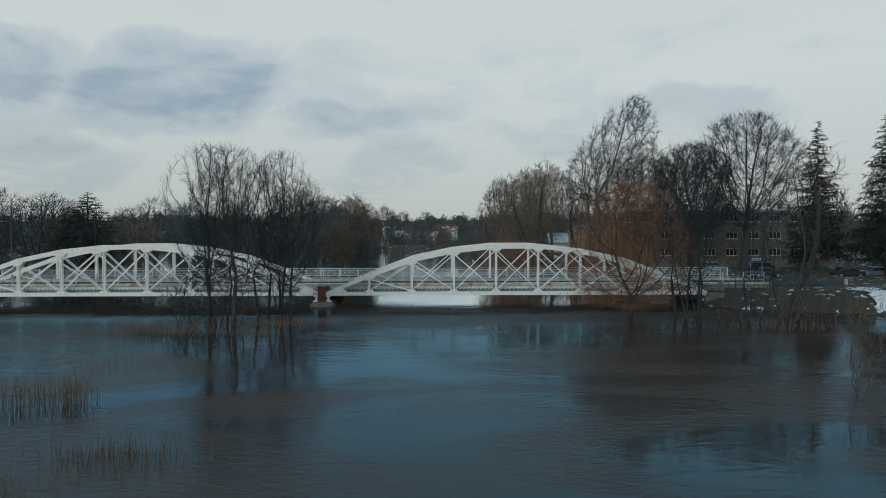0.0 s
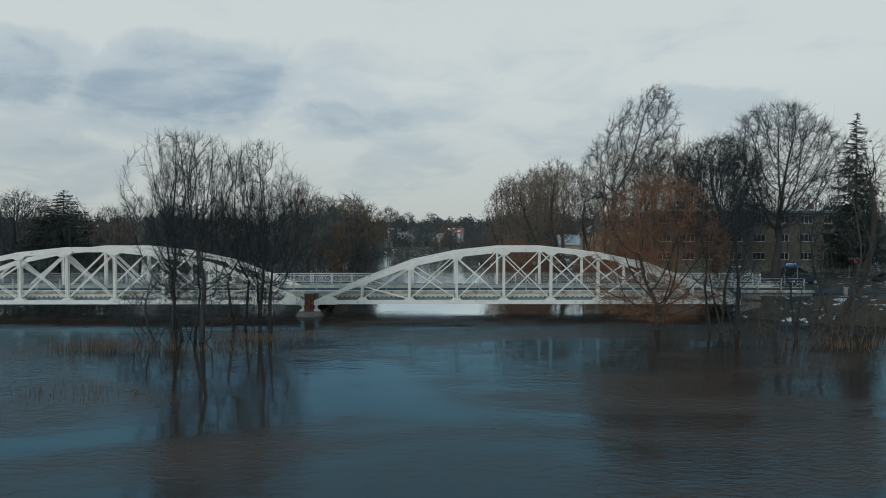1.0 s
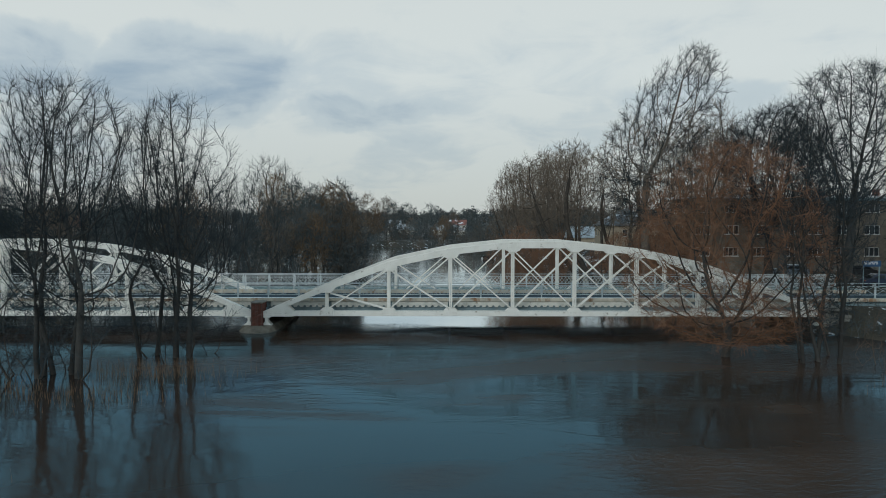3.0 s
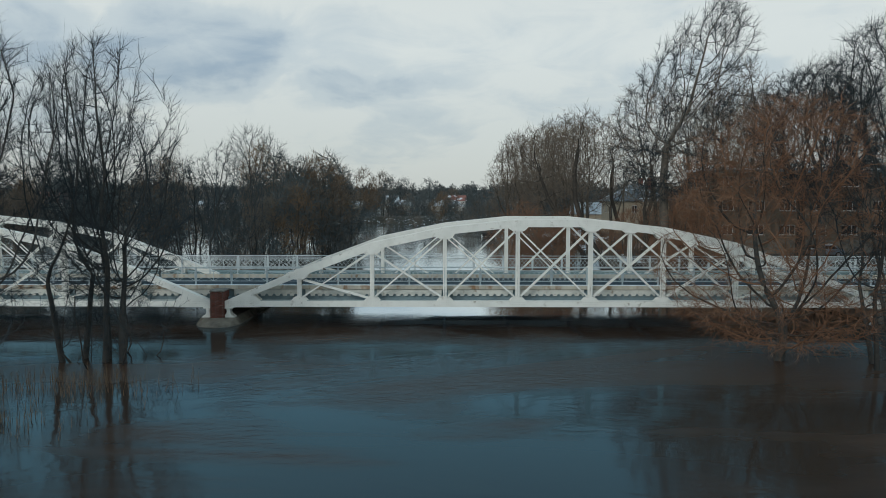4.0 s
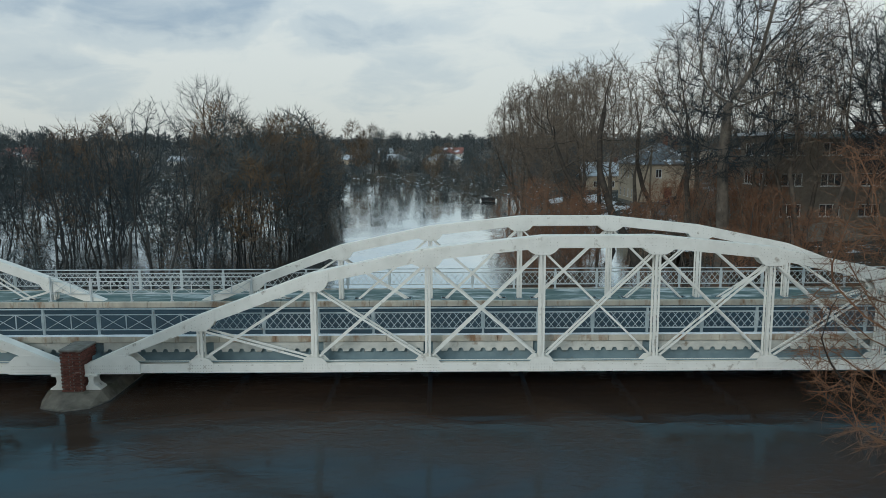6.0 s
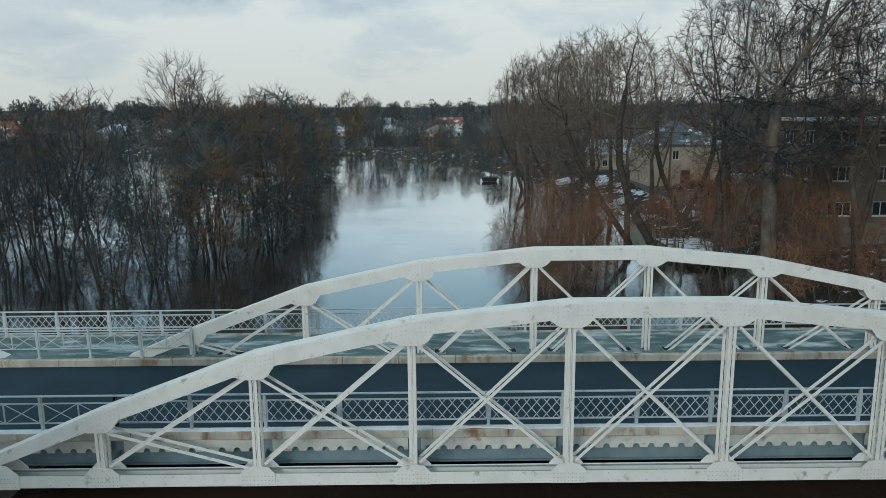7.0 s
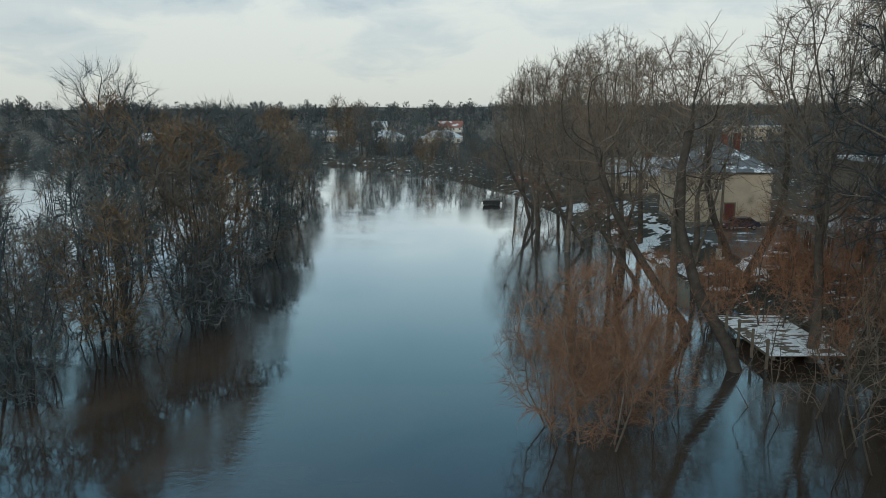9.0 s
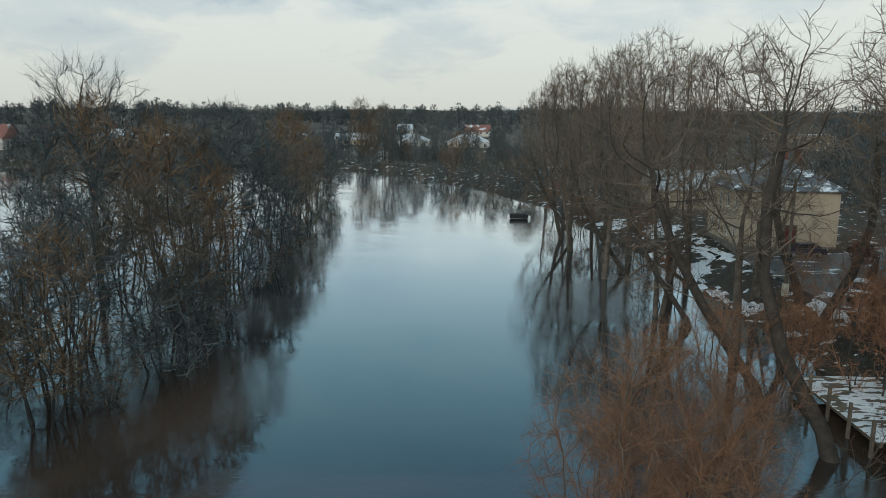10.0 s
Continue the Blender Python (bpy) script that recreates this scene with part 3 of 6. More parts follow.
def snow_strip(x0, x1, y0, y1, z, seed):
    """A thin uneven strip of old snow."""
    rng = random.Random(seed)
    n = max(4, int((x1 - x0) / 0.25))
    verts, faces = [], []
    for i in range(n + 1):
        x = x0 + (x1 - x0) * i / n
        g = noise.noise((x * 0.45, seed, 0)) * 0.7 + 0.8
        half = max(0.012, (y1 - y0) / 2 * min(1, max(0.04, g + rng.uniform(-0.15, 0.15))))
        c = (y0 + y1) / 2
        verts += [(x, c - half, z), (x, c - half * 0.6, z + 0.03), (x, c + half * 0.6, z + 0.03), (x, c + half, z)]
    for i in range(n):
        for j in range(3):
            a = i * 4 + j
            faces.append((a, a + 4, a + 5, a + 1))
    return verts, faces


snow = mesh_object("snow_on_ledge", *snow_strip(-68, 24, 0.85, 1.2, 2.594, 3), SNOW)
tagged(snow, "thin strip of old snow on the bridge ledge", "snow", kind="stuff")

RAIL_TOP, BAY = 3.82, 2.5


def lattice_mesh():
    """One bay of crossed flat bars between two rails."""
    bm = bmesh.new()
    z0, z1, half = 2.86, 3.60, BAY / 2 - 0.07
    bar(bm, (-half, 0, z0), (half, 0, z0), 0.05, 0.05)
    bar(bm, (-half, 0, z1), (half, 0, z1), 0.05, 0.05)
    for s in (-half, half):
        bar(bm, (s, 0, z0), (s, 0, z1), 0.04, 0.04)
    pitch, run = 0.337, 0.60
    h = z1 - z0
    i = -half - run
    while i < half:
        for s in (1, -1):
            a, b = (i, z0), (i + run, z1)
            lo, hi = max(a[0], -half), min(b[0], half)
            if hi - lo > 0.05:
                za, zb = z0 + h * (lo - i) / run, z0 + h * (hi - i) / run
                if s < 0:
                    za, zb = z0 + z1 - za, z0 + z1 - zb
                bar(bm, (lo, 0.008 * s, za), (hi, 0.008 * s, zb), 0.027, 0.012)
        i += pitch
    return bm


def ring_mesh(w, h, bars, t, deep):
    """A flat frame with upright bars, in one piece, from x = -w / 2 and z = 0."""
    bm = bmesh.new()
    xs = [-w / 2, *[v for i in range(bars + 2) for v in (-w / 2 + (w - t) * i / (bars + 1), -w / 2 + (w - t) * i / (bars + 1) + t)][1:-1], w / 2]
    zs = [0, t, h - t, h]
    rows = [[[bm.verts.new((x, y, z)) for x in xs] for z in zs] for y in (-deep / 2, deep / 2)]
    filled = lambda i, j: 0 <= i < len(xs) - 1 and 0 <= j < 3 and (j != 1 or i % 2 == 0)
    for i in range(len(xs) - 1):
        for j in range(3):
            if filled(i, j):
                for r in rows:
                    bm.faces.new((r[j][i], r[j][i + 1], r[j + 1][i + 1], r[j + 1][i]))
                for di, dj, p, q in ((-1, 0, (j, i), (j + 1, i)), (1, 0, (j, i + 1), (j + 1, i + 1)), (0, -1, (j, i), (j, i + 1)), (0, 1, (j + 1, i), (j + 1, i + 1))):
                    if not filled(i + di, j + dj):
                        bm.faces.new((rows[0][p[0]][p[1]], rows[0][q[0]][q[1]], rows[1][q[0]][q[1]], rows[1][p[0]][p[1]]))
    return bm


def crossed_panel(parent, m, w, h, paint):
    """A framed bay with two crosses."""
    t = 0.042
    panel = part("crossed_panel", ring_mesh(w, h, 1, t, 0.035), paint, parent)
    panel.matrix_basis = m
    for a, b in ((-w / 2 + t / 2, 0), (0, w / 2 - t / 2)):
        for za, zb, y in ((t / 2, h - t / 2, 0.007), (h - t / 2, t / 2, -0.007)):
            bm = bmesh.new()
            bar(bm, (a, y, za), (b, y, zb), 0.028, 0.012)
            part("cross_bar", bm, paint, panel)


def make_railing(label, bays, y, foot, paint):
    """bays: (start x, number, kind) runs in one line."""
    rail = thing("bridge_railing", label, "railing", "railings of the bridge")
    lattice = post = None
    for x0, count, kind in bays:
        for i in range(count):
            xc = x0 + (i + 0.5) * BAY
            if kind == "lattice":
                lattice = lattice or part("lattice_panel", lattice_mesh(), paint)
                if lattice.parent is None:
                    lattice.parent, lattice.matrix_basis = rail, pose(xc, y, 0)
                else:
                    same_part(lattice, pose(xc, y, 0), rail)
            else:
                crossed_panel(rail, pose(xc, y, 2.84), BAY - 0.1, 0.74, paint)
        for i in range(count + 1):
            m = pose(x0 + i * BAY, y, 0)
            if post is None:
                bm = bmesh.new()
                box(bm, -0.05, 0.05, -0.05, 0.05, foot, RAIL_TOP - 0.03, bevel=0.008)
                box(bm, -0.09, 0.09, -0.09, 0.09, foot, foot + 0.03)
                post = part("post", bm, paint, rail)
                post.matrix_basis = m
            else:
                same_part(post, m, rail)
    xa, xb = min(b[0] for b in bays), max(b[0] + b[1] * BAY for b in bays)
    bm = bmesh.new()
    box(bm, xa, xb, y - 0.05, y + 0.05, RAIL_TOP - 0.03, RAIL_TOP + 0.02, bevel=0.012)
    part("handrail", bm, paint, rail)
    return rail


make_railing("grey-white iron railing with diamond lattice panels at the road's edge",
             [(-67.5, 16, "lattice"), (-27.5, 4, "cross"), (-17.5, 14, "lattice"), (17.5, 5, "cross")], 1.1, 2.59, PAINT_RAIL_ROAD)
make_railing("white iron railing with diamond lattice panels along the footway", [(-67.5, 39, "lattice")], 11.75, 2.59, PAINT_RAIL)


def make_fence(x0, x1, y):
    """The low fence in line with the trusses, between their ends."""
    fence = thing("low_fence", "low white iron fence with crossed bars between truss ends", "fence")
    n = max(1, round((x1 - x0) / 2.44))
    w = (x1 - x0) / n
    for i in range(n + 1):
        x = x0 + i * w
        bm = boxed(x - 0.04, x + 0.04, y - 0.04, y + 0.04, WALK_Z, 4.0, bevel=0.006)
        box(bm, x - 0.08, x + 0.08, y - 0.08, y + 0.08, WALK_Z, WALK_Z + 0.025)
        part("post", bm, PAINT_RAIL, fence)
    for i in range(n):
        a, b, m = x0 + i * w + 0.05, x0 + (i + 1) * w - 0.05, x0 + (i + 0.5) * w
        crossed_panel(fence, pose(m, y, 3.0), b - a, 0.74, PAINT_RAIL)
    bm = boxed(x0, x1, y - 0.04, y + 0.04, 3.93, 3.98)
    part("handrail", bm, PAINT_RAIL, fence)


make_fence(PIER_X - 5.6, PIER_X + 5.6, 8.53)
make_fence(17.9, 27.7, 8.52)


def make_pier():
    pier = thing("bridge_pier", "red brick bridge pier on a faceted stone base in the flood", "bridge pier")
    # brick shafts at both sides, on one long base with round ends
    shafts = []
    for y in (0.0, FAR_Y):
        shafts.append(part("shaft", boxed(PIER_X - 0.445, PIER_X + 0.445, y - 0.535, y + 0.835, 0.5, 2.28), MORTAR if y == 0 else BRICK, pier, "red brick shaft"))
        part("cap_stone", boxed(PIER_X - 0.49, PIER_X + 0.49, y - 0.58, y + 0.88, 2.284, 2.40, bevel=0.03), STONE, pier, "weathered cap stone")
    def outline(half, near, far):
        """A long footing with pointed, faceted ends."""
        turn = [math.pi * k / 4 for k in range(5)]
        return ([(PIER_X - half * math.cos(q), -0.35 - near * math.sin(q)) for q in turn]
                + [(PIER_X + half * math.cos(q), FAR_Y + 0.35 + far * math.sin(q)) for q in turn])

    foot, head = outline(1.48, 1.35, 1.35), outline(1.17, 0.35, 0.35)
    bm = bmesh.new()
    prism(bm, foot, -2.5, 0.06)
    part("stone_base", bm, STONE, pier, "wet granite base with faceted ends")
    bm = bmesh.new()
    low = [bm.verts.new((x, y, 0.064)) for x, y in foot]
    top = [bm.verts.new((x, y, 0.497)) for x, y in head]
    for k in range(len(low)):
        n = (k + 1) % len(low)
        bm.faces.new((low[k], low[n], top[n], top[k]))
    bm.faces.new(low[::-1])
    bm.faces.new(top)
    part("sloping_cap", bm, CAP_STONE, pier, "weathered stone cutwater with sloping facets")
    return shafts


shaft = make_pier()[0]

# ---- ground and water ----


def line_at(table, y):
    """Linear reading of a table of (y, value)."""
    if y <= table[0][0]:
        return table[0][1]
    for (a, va), (b, vb) in zip(table, table[1:]):
        if y <= b:
            return va + (vb - va) * (y - a) / (b - a)
    return table[-1][1]


RIGHT_SHORE = [(-120, 130), (-40, 95), (-17, 62), (-12, 40), (-8.5, 29), (-4, 23.5), (1, 22.9), (13, 22.9), (20, 19), (35, 18.5), (50, 18.5), (62, 17.5), (80, 16.5), (100, 14), (120, 11), (135, 8), (150, 3), (170, -6), (190, -17), (207, -30), (214, -42)]
LEFT_SHORE = [(-200, -60), (-60, -66), (-6, -69.3), (14, -69.3), (30, -92), (70, -112), (150, -128), (230, -140)]


def ground_height(x, y):
    """Flood bed, banks and the land behind them."""
    wave = 0.5 * noise.noise((x * 0.05, y * 0.05, 0)) + 0.25 * noise.noise((x * 0.17, y * 0.17, 3))
    right, left = x - line_at(RIGHT_SHORE, y), line_at(LEFT_SHORE, y) - x
    far = (y - 216 - 10 * noise.noise((x * 0.02, 7, 0))) * 0.9
    back = -(y + 230)
    d = max(right, left, far, back) + wave * 3
    if -6 < y < 16:
        d = max(right, left, far, back) + wave * 0.6
    if d < 0:
        return max(-2.6, d * 0.28)
    if d < 9:
        h = 2.1 * (d / 9) ** 0.8
    else:
        h = 2.1 + min(1.0, (d - 9) * 0.02)
    if -1 < y < 13 and (x > 22.9 or x < -69.3):
        h = max(h, 2.0)
    if 20.5 < x < 46 and 57 < y < 82:
        inside = min(1.0, min(x - 20.5, 46 - x, y - 57, 82 - y) / 1.5)
        return h + (1.98 - h) * inside
    rise = max(0.0, math.hypot(x * 0.8, y) - 330)
    return h + wave * 0.35 * min(1, d / 5) + min(19.0, 0.024 * rise) * (1 + 0.5 * noise.noise((x * 0.004, y * 0.004, 9)))


def make_ground():
    def steps(near0, near1, step, reach):
        inner = list(np.arange(near0, near1 + step / 2, step))
        out, s = [], step
        lo, hi = [near0], [near1]
        while hi[-1] < reach:
            s *= 1.22
            lo.append(lo[-1] - s)
            hi.append(hi[-1] + s)
        return [float(v) for v in sorted(set(lo[1:] + inner + hi[1:]))]
    xs, ys = steps(-96, 72, 2.4, 2600), steps(-72, 240, 2.8, 2600)
    verts = [(x, y, ground_height(x, y)) for y in ys for x in xs]
    w = len(xs)
    faces = [(j * w + i, j * w + i + 1, (j + 1) * w + i + 1, (j + 1) * w + i) for j in range(len(ys) - 1) for i in range(w - 1)]
    ob = mesh_object("ground", verts, faces, GROUND)
    for f in ob.data.polygons:
        f.use_smooth = True
    return tagged(ob, "dark wet winter grass banks with patches of old snow", "ground", kind="structure")


make_ground()
river = mesh_object("water", [(-700, -700, 0), (700, -700, 0), (700, 420, 0), (-700, 420, 0)], [(0, 1, 2, 3)], WATER)
tagged(river, "brown flood water of a swollen river with small ripples", "river", kind="structure")


def make_abutment(x0, x1, name):
    bm = bmesh.new()
    box(bm, x0, x1, -0.9, 12.2, -2.5, 1.15, bevel=0.05)
    ab = thing(name, "stone bridge abutment above the flood", "abutment", kind="structure")
    part("seat", bm, STONE, ab)
    for c in range(3):
        for i in range(8):
            y = -0.85 + i * 1.63 + (0.4 if c % 2 else 0)
            part("block", boxed(x0 + (0.35 if x0 > 0 else -0.1), x1 + (0.1 if x0 > 0 else -0.35), y, min(y + 1.6, 12.15), 1.16 + c * 0.3, 1.45 + c * 0.3, bevel=0.02), STONE, ab)


make_abutment(22.2, 24.4, "abutment_east")
make_abutment(-71.0, -68.4, "abutment_west")
road = part("road_east", boxed(31.01, 160, 0.9, 8.9, 1.7, 2.29), ASPHALT)
tagged(road, "wet asphalt road leading off the bridge", "road", kind="structure")
road = part("road_west", boxed(-190, -70.01, 0.9, 8.9, 1.7, 2.29), ASPHALT)
tagged(road, "wet asphalt road leading onto the bridge", "road", kind="structure")

# ---- trees ----
UP = Vector((0, 0, 1))


def tube(verts, faces, pts, radii, sides):
    """A tapered tube along pts, closed to a tip."""
    n = len(pts)
    first = len(verts)
    for i in range(n - 1):
        d = (pts[i + 1] - pts[max(0, i - 1)]).normalized()
        a = d.orthogonal() if abs(d.z) > 0.9 else d.cross(UP)
        a.normalize()
        b = d.cross(a)
        for s in range(sides):
            t = 2 * math.pi * s / sides
            p = pts[i] + (a * math.cos(t) + b * math.sin(t)) * radii[i]
            verts.append((p.x, p.y, p.z))
    tip = len(verts)
    verts.append(tuple(pts[-1]))
    for i in range(n - 2):
        for s in range(sides):
            q, r = first + i * sides + s, first + i * sides + (s + 1) % sides
            faces.append((q, r, r + sides, q + sides))
    k = first + (n - 2) * sides
    for s in range(sides):
        faces.append((k + s, k + (s + 1) % sides, tip))


def path_of(rng, p, d, length, segs, wobble, lift):
    pts, d = [p.copy()], d.normalized()
    for _ in range(segs):
        d = (d + Vector((rng.gauss(0, wobble), rng.gauss(0, wobble), rng.gauss(0, wobble) + lift))).normalized()
        pts.append(pts[-1] + d * (length / segs))
    return pts


def at_path(pts, f):
    s = f * (len(pts) - 1)
    i = min(int(s), len(pts) - 2)
    return pts[i].lerp(pts[i + 1], s - i), (pts[i + 1] - pts[i]).normalized()


def side_way(rng, d, angle, turn):
    a = d.orthogonal().normalized()
    b = d.cross(a)
    s = (a * math.cos(turn) + b * math.sin(turn))
    return (d * math.cos(angle) + s * math.sin(angle)).normalized()


def twiglet(verts, faces, p, tip, wide, rng):
    """The finest twig: one thin sliver."""
    d = tip - p
    side = d.cross(Vector((rng.gauss(0, 1), rng.gauss(0, 1), rng.gauss(0, 1)))).normalized() * wide
    k = len(verts)
    verts += [tuple(p - side), tuple(p + side), tuple(tip)]
    faces.append((k, k + 1, k + 2))


def crown_points(rng, count, low, high, wide, waist, centre, lumps, lean):
    """Random points in an egg-shaped crown, with hollows and an uneven outline."""
    out = []
    shift = rng.random() * 50
    while len(out) < count:
        t = rng.random()
        span = (t - waist) / (waist if t < waist else 1 - waist)
        r = wide * math.sqrt(max(0.0, 1 - span * span)) + 0.15
        a = rng.random() * 2 * math.pi
        f = rng.random() ** 0.42
        p = Vector((r * f * math.cos(a), r * f * math.sin(a), low + (high - low) * t))
        hollow = noise.noise((p.x * 0.33 + shift, p.y * 0.33, p.z * 0.28))
        if hollow < -0.22 * lumps or f > 1.0 + 0.55 * lumps * noise.noise((math.cos(a) * 1.6, math.sin(a) * 1.6 + shift, t * 4)):
            continue
        out.append((p.x + centre[0] + lean[0] * (p.z - low), p.y + centre[1] + lean[1] * (p.z - low), p.z))
    return np.array(out)


def colonise(rng, nodes, parents, points, step, kill, up, hold, crook, reach, limit=220):
    """Lets branches grow from the nodes towards the points, each of which ends a twig when it is reached."""
    pos = [np.array(n, float) for n in nodes]
    par = list(parents)
    way = [np.array((0.0, 0, 1))] * len(pos)
    for i, p in enumerate(par):
        if p >= 0:
            d = pos[i] - pos[p]
            way[i] = d / (np.linalg.norm(d) + 1e-9)
    kids = [[] for _ in pos]
    near = np.full(len(points), 1e9)
    best = np.zeros(len(points), int)
    alive = np.ones(len(points), bool)
    fresh = list(range(len(pos)))
    for _ in range(limit):
        block = np.array([pos[i] for i in fresh])
        d = np.linalg.norm(points[:, None, :] - block[None], axis=2)
        k = d.argmin(1)
        m = d[np.arange(len(points)), k]
        closer = m < near
        near[closer] = m[closer]
        best[closer] = np.array(fresh)[k[closer]]
        alive &= near > kill
        if not alive.any():
            break
        close = alive & (near < reach)
        pull = {}
        for j in np.nonzero(close if close.any() else alive)[0]:
            pull.setdefault(int(best[j]), []).append(j)
        fresh = []
        for i, group in pull.items():
            if len(kids[i]) > 4:
                continue
            v = points[group] - pos[i]
            v = v / (np.linalg.norm(v, axis=1)[:, None] + 1e-9)
            aims = v.mean(0)
            if kids[i]:
                # a node that has grown already sends its next shoot to the point farthest off its others
                taken = np.array([way[c] for c in kids[i]])
                odd = (v @ taken.T).max(1)
                if odd.min() > 0.8:
                    continue
                aims = v[odd.argmin()]
            aims = aims / (np.linalg.norm(aims) + 1e-9)
            v = aims + way[i] * (hold if not kids[i] else 0.2) + np.array((rng.gauss(0, crook), rng.gauss(0, crook), rng.gauss(0, crook) + up))
            v = v / (np.linalg.norm(v) + 1e-9)
            q = pos[i] + v * step
            kids[i].append(len(pos))
            fresh.append(len(pos))
            pos.append(q)
            par.append(i)
            way.append(v)
            kids.append([])
        if not fresh:
            break
    return pos, par, kids


def twig_spray(gen, base, along, lengths, wide, spread, up, middle, outward, forks=4):
    """Sprays of fine twigs, one at each base, as (verts, quads, triangles): a bent stalk with forks along it."""
    n = len(base)
    side = gen.normal(size=(n, 3))
    way = along * np.cos(spread)[:, None] + side / np.linalg.norm(side, axis=1)[:, None] * np.sin(spread)[:, None]
    away = base - middle
    way = way + away / (np.linalg.norm(away, axis=1)[:, None] + 1e-6) * outward
    way[:, 2] += up
    way /= np.linalg.norm(way, axis=1)[:, None]
    flat = np.cross(way, gen.normal(size=(n, 3)))
    flat /= np.linalg.norm(flat, axis=1)[:, None] + 1e-9
    long = lengths[:, None]
    half = base + way * long * 0.5
    tip = half + (way + gen.normal(size=(n, 3)) * 0.16 + np.array((0, 0, up * 0.5))) * long * 0.5
    w = flat * wide
    rows = [base - w, base + w, half + w * 0.75, half - w * 0.75, tip]
    for k in range(forks):
        f = gen.uniform(0.15, 0.85, (n, 1))
        p = np.where(f < 0.5, base + (half - base) * f * 2, half + (tip - half) * (f * 2 - 1))
        out = way * 0.8 + gen.normal(size=(n, 3)) * 0.7
        out[:, 2] += up
        rows += [p - w * 0.6, p + w * 0.6, p + out * long * gen.uniform(0.22, 0.55, (n, 1))]
    m = len(rows)
    k = (np.arange(n) * m)[:, None]
    tris = [k + np.array((3, 2, 4))] + [k + 5 + 3 * i + np.array((0, 1, 2)) for i in range(forks)]
    return np.stack(rows, 1).reshape(-1, 3), k + np.array((0, 1, 2, 3)), np.concatenate(tris)


def grow_tree(seed, height, clear=0.3, wide=4.0, waist=0.45, points=500, stems=1, radius=0.25, step=0.5, kill=0.95, up=0.12, hold=0.5, crook=0.12,
              lean=(0.0, 0.0), splay=0.2, lumps=0.6, twigs=3, twig_long=0.8, twig=0.007, twig_up=0.12, outward=0.15, tip=0.011, spine=None, low=None, centre=None):
    """Bare tree: a list of stems, the limbs and the crown, each as (verts, faces). The crown fills an egg of half-width wide."""
    rng, gen = random.Random(seed), np.random.default_rng(seed)
    nodes, parents = [], []
    roots = []
    for st in range(stems):
        az = 2 * math.pi * (st + 0.5 * rng.random()) / stems
        out = Vector((math.cos(az), math.sin(az), 0)) * (stems > 1)
        p = out * (0.2 + 0.07 * stems) * rng.uniform(0.6, 1.4)
        p.z = -1.6
        if spine:
            line = [Vector(q) for q in spine]
        else:
            top = height * clear * rng.uniform(0.85, 1.15)
            n = max(3, int((top + 1.6) / 1.1))
            d = UP + out * splay * rng.uniform(0.5, 1.4) + Vector((lean[0] + rng.gauss(0, 0.03), lean[1] + rng.gauss(0, 0.03), 0))
            line = path_of(rng, p, d, top + 1.6, n, crook * 0.4, 0.03)
        roots.append(len(nodes))
        for i, q in enumerate(line):
            nodes.append(tuple(q))
            parents.append(len(nodes) - 2 if i else -1)
    mid = np.mean([nodes[i - 1] for i in roots[1:] + [len(nodes)]], axis=0)
    centre = centre or (mid[0], mid[1])
    low = height * clear * 0.9 if low is None else low
    cloud = crown_points(rng, points, low, height, wide, waist, centre, lumps, lean)
    pos, par, kids = colonise(rng, nodes, parents, cloud, step, kill, up, hold, crook, max(kill * 5, wide * 1.1))
    count = len(pos)
    pos = np.array(pos)
    for _ in range(2):
        for i in range(len(nodes), count):
            if len(kids[i]) == 1:
                pos[i] = pos[i] * 0.5 + (pos[par[i]] + pos[kids[i][0]]) * 0.25
    # girth: the tips' areas add up towards the foot
    for i in range(len(nodes)):
        kids[i] = [c for c in range(len(nodes)) if par[c] == i] + [c for c in kids[i] if c >= len(nodes)]
    power = 2.05
    mass = np.zeros(count)
    for i in range(count - 1, -1, -1):
        if not kids[i]:
            mass[i] = tip ** power
        if par[i] >= 0 and i >= len(nodes):
            mass[par[i]] += mass[i]
    for i in range(len(nodes) - 1, -1, -1):
        if par[i] >= 0:
            mass[par[i]] += mass[i]
    girth = mass ** (1 / power)
    for r, stop in zip(roots, roots[1:] + [len(nodes)]):
        # the stem swells towards its foot
        n = stop - r
        foot = max(radius * (1 if stems == 1 else 0.75), girth[r])
        for i in range(r, stop):
            girth[i] = max(girth[i], foot + (max(girth[stop - 1], foot * 0.55) - foot) * (i - r) / max(1, n - 1))
    trunks, limbs, crown = [], ([], []), ([], [])
    heads = [(r, -1) for r in roots]
    while heads:
        i, before = heads.pop()
        chain = [before, i] if before >= 0 else [i]
        while kids[i]:
            order = sorted(kids[i], key=lambda c: -mass[c])
            heads += [(c, i) for c in order[1:]]
            i = order[0]
            chain.append(i)
        start = girth[chain[1]] if before >= 0 and len(chain) > 1 else girth[chain[0]]
        if len(chain) < 2:
            continue
        if start < 0.03:
            chain = chain[:1] + chain[1:-1][1::2] + chain[-1:]
        pts = [Vector(pos[c]) for c in chain]
        radii = [min(float(girth[c]), float(start)) for c in chain]
        pts.append(pts[-1] + (pts[-1] - pts[-2]) * 0.5)
        radii.append(0)
        if before < 0:
            radii[0] *= 1.35
            trunks.append(([], []))
            tube(*trunks[-1], pts, radii, 8 if radii[1] > 0.2 else 6)
        elif start > 0.045:
            tube(*limbs, pts, radii, 5)
        else:
            tube(*crown, pts, radii, 3)
    thin = np.array([i for i in range(len(nodes), count) if girth[i] < 0.04])
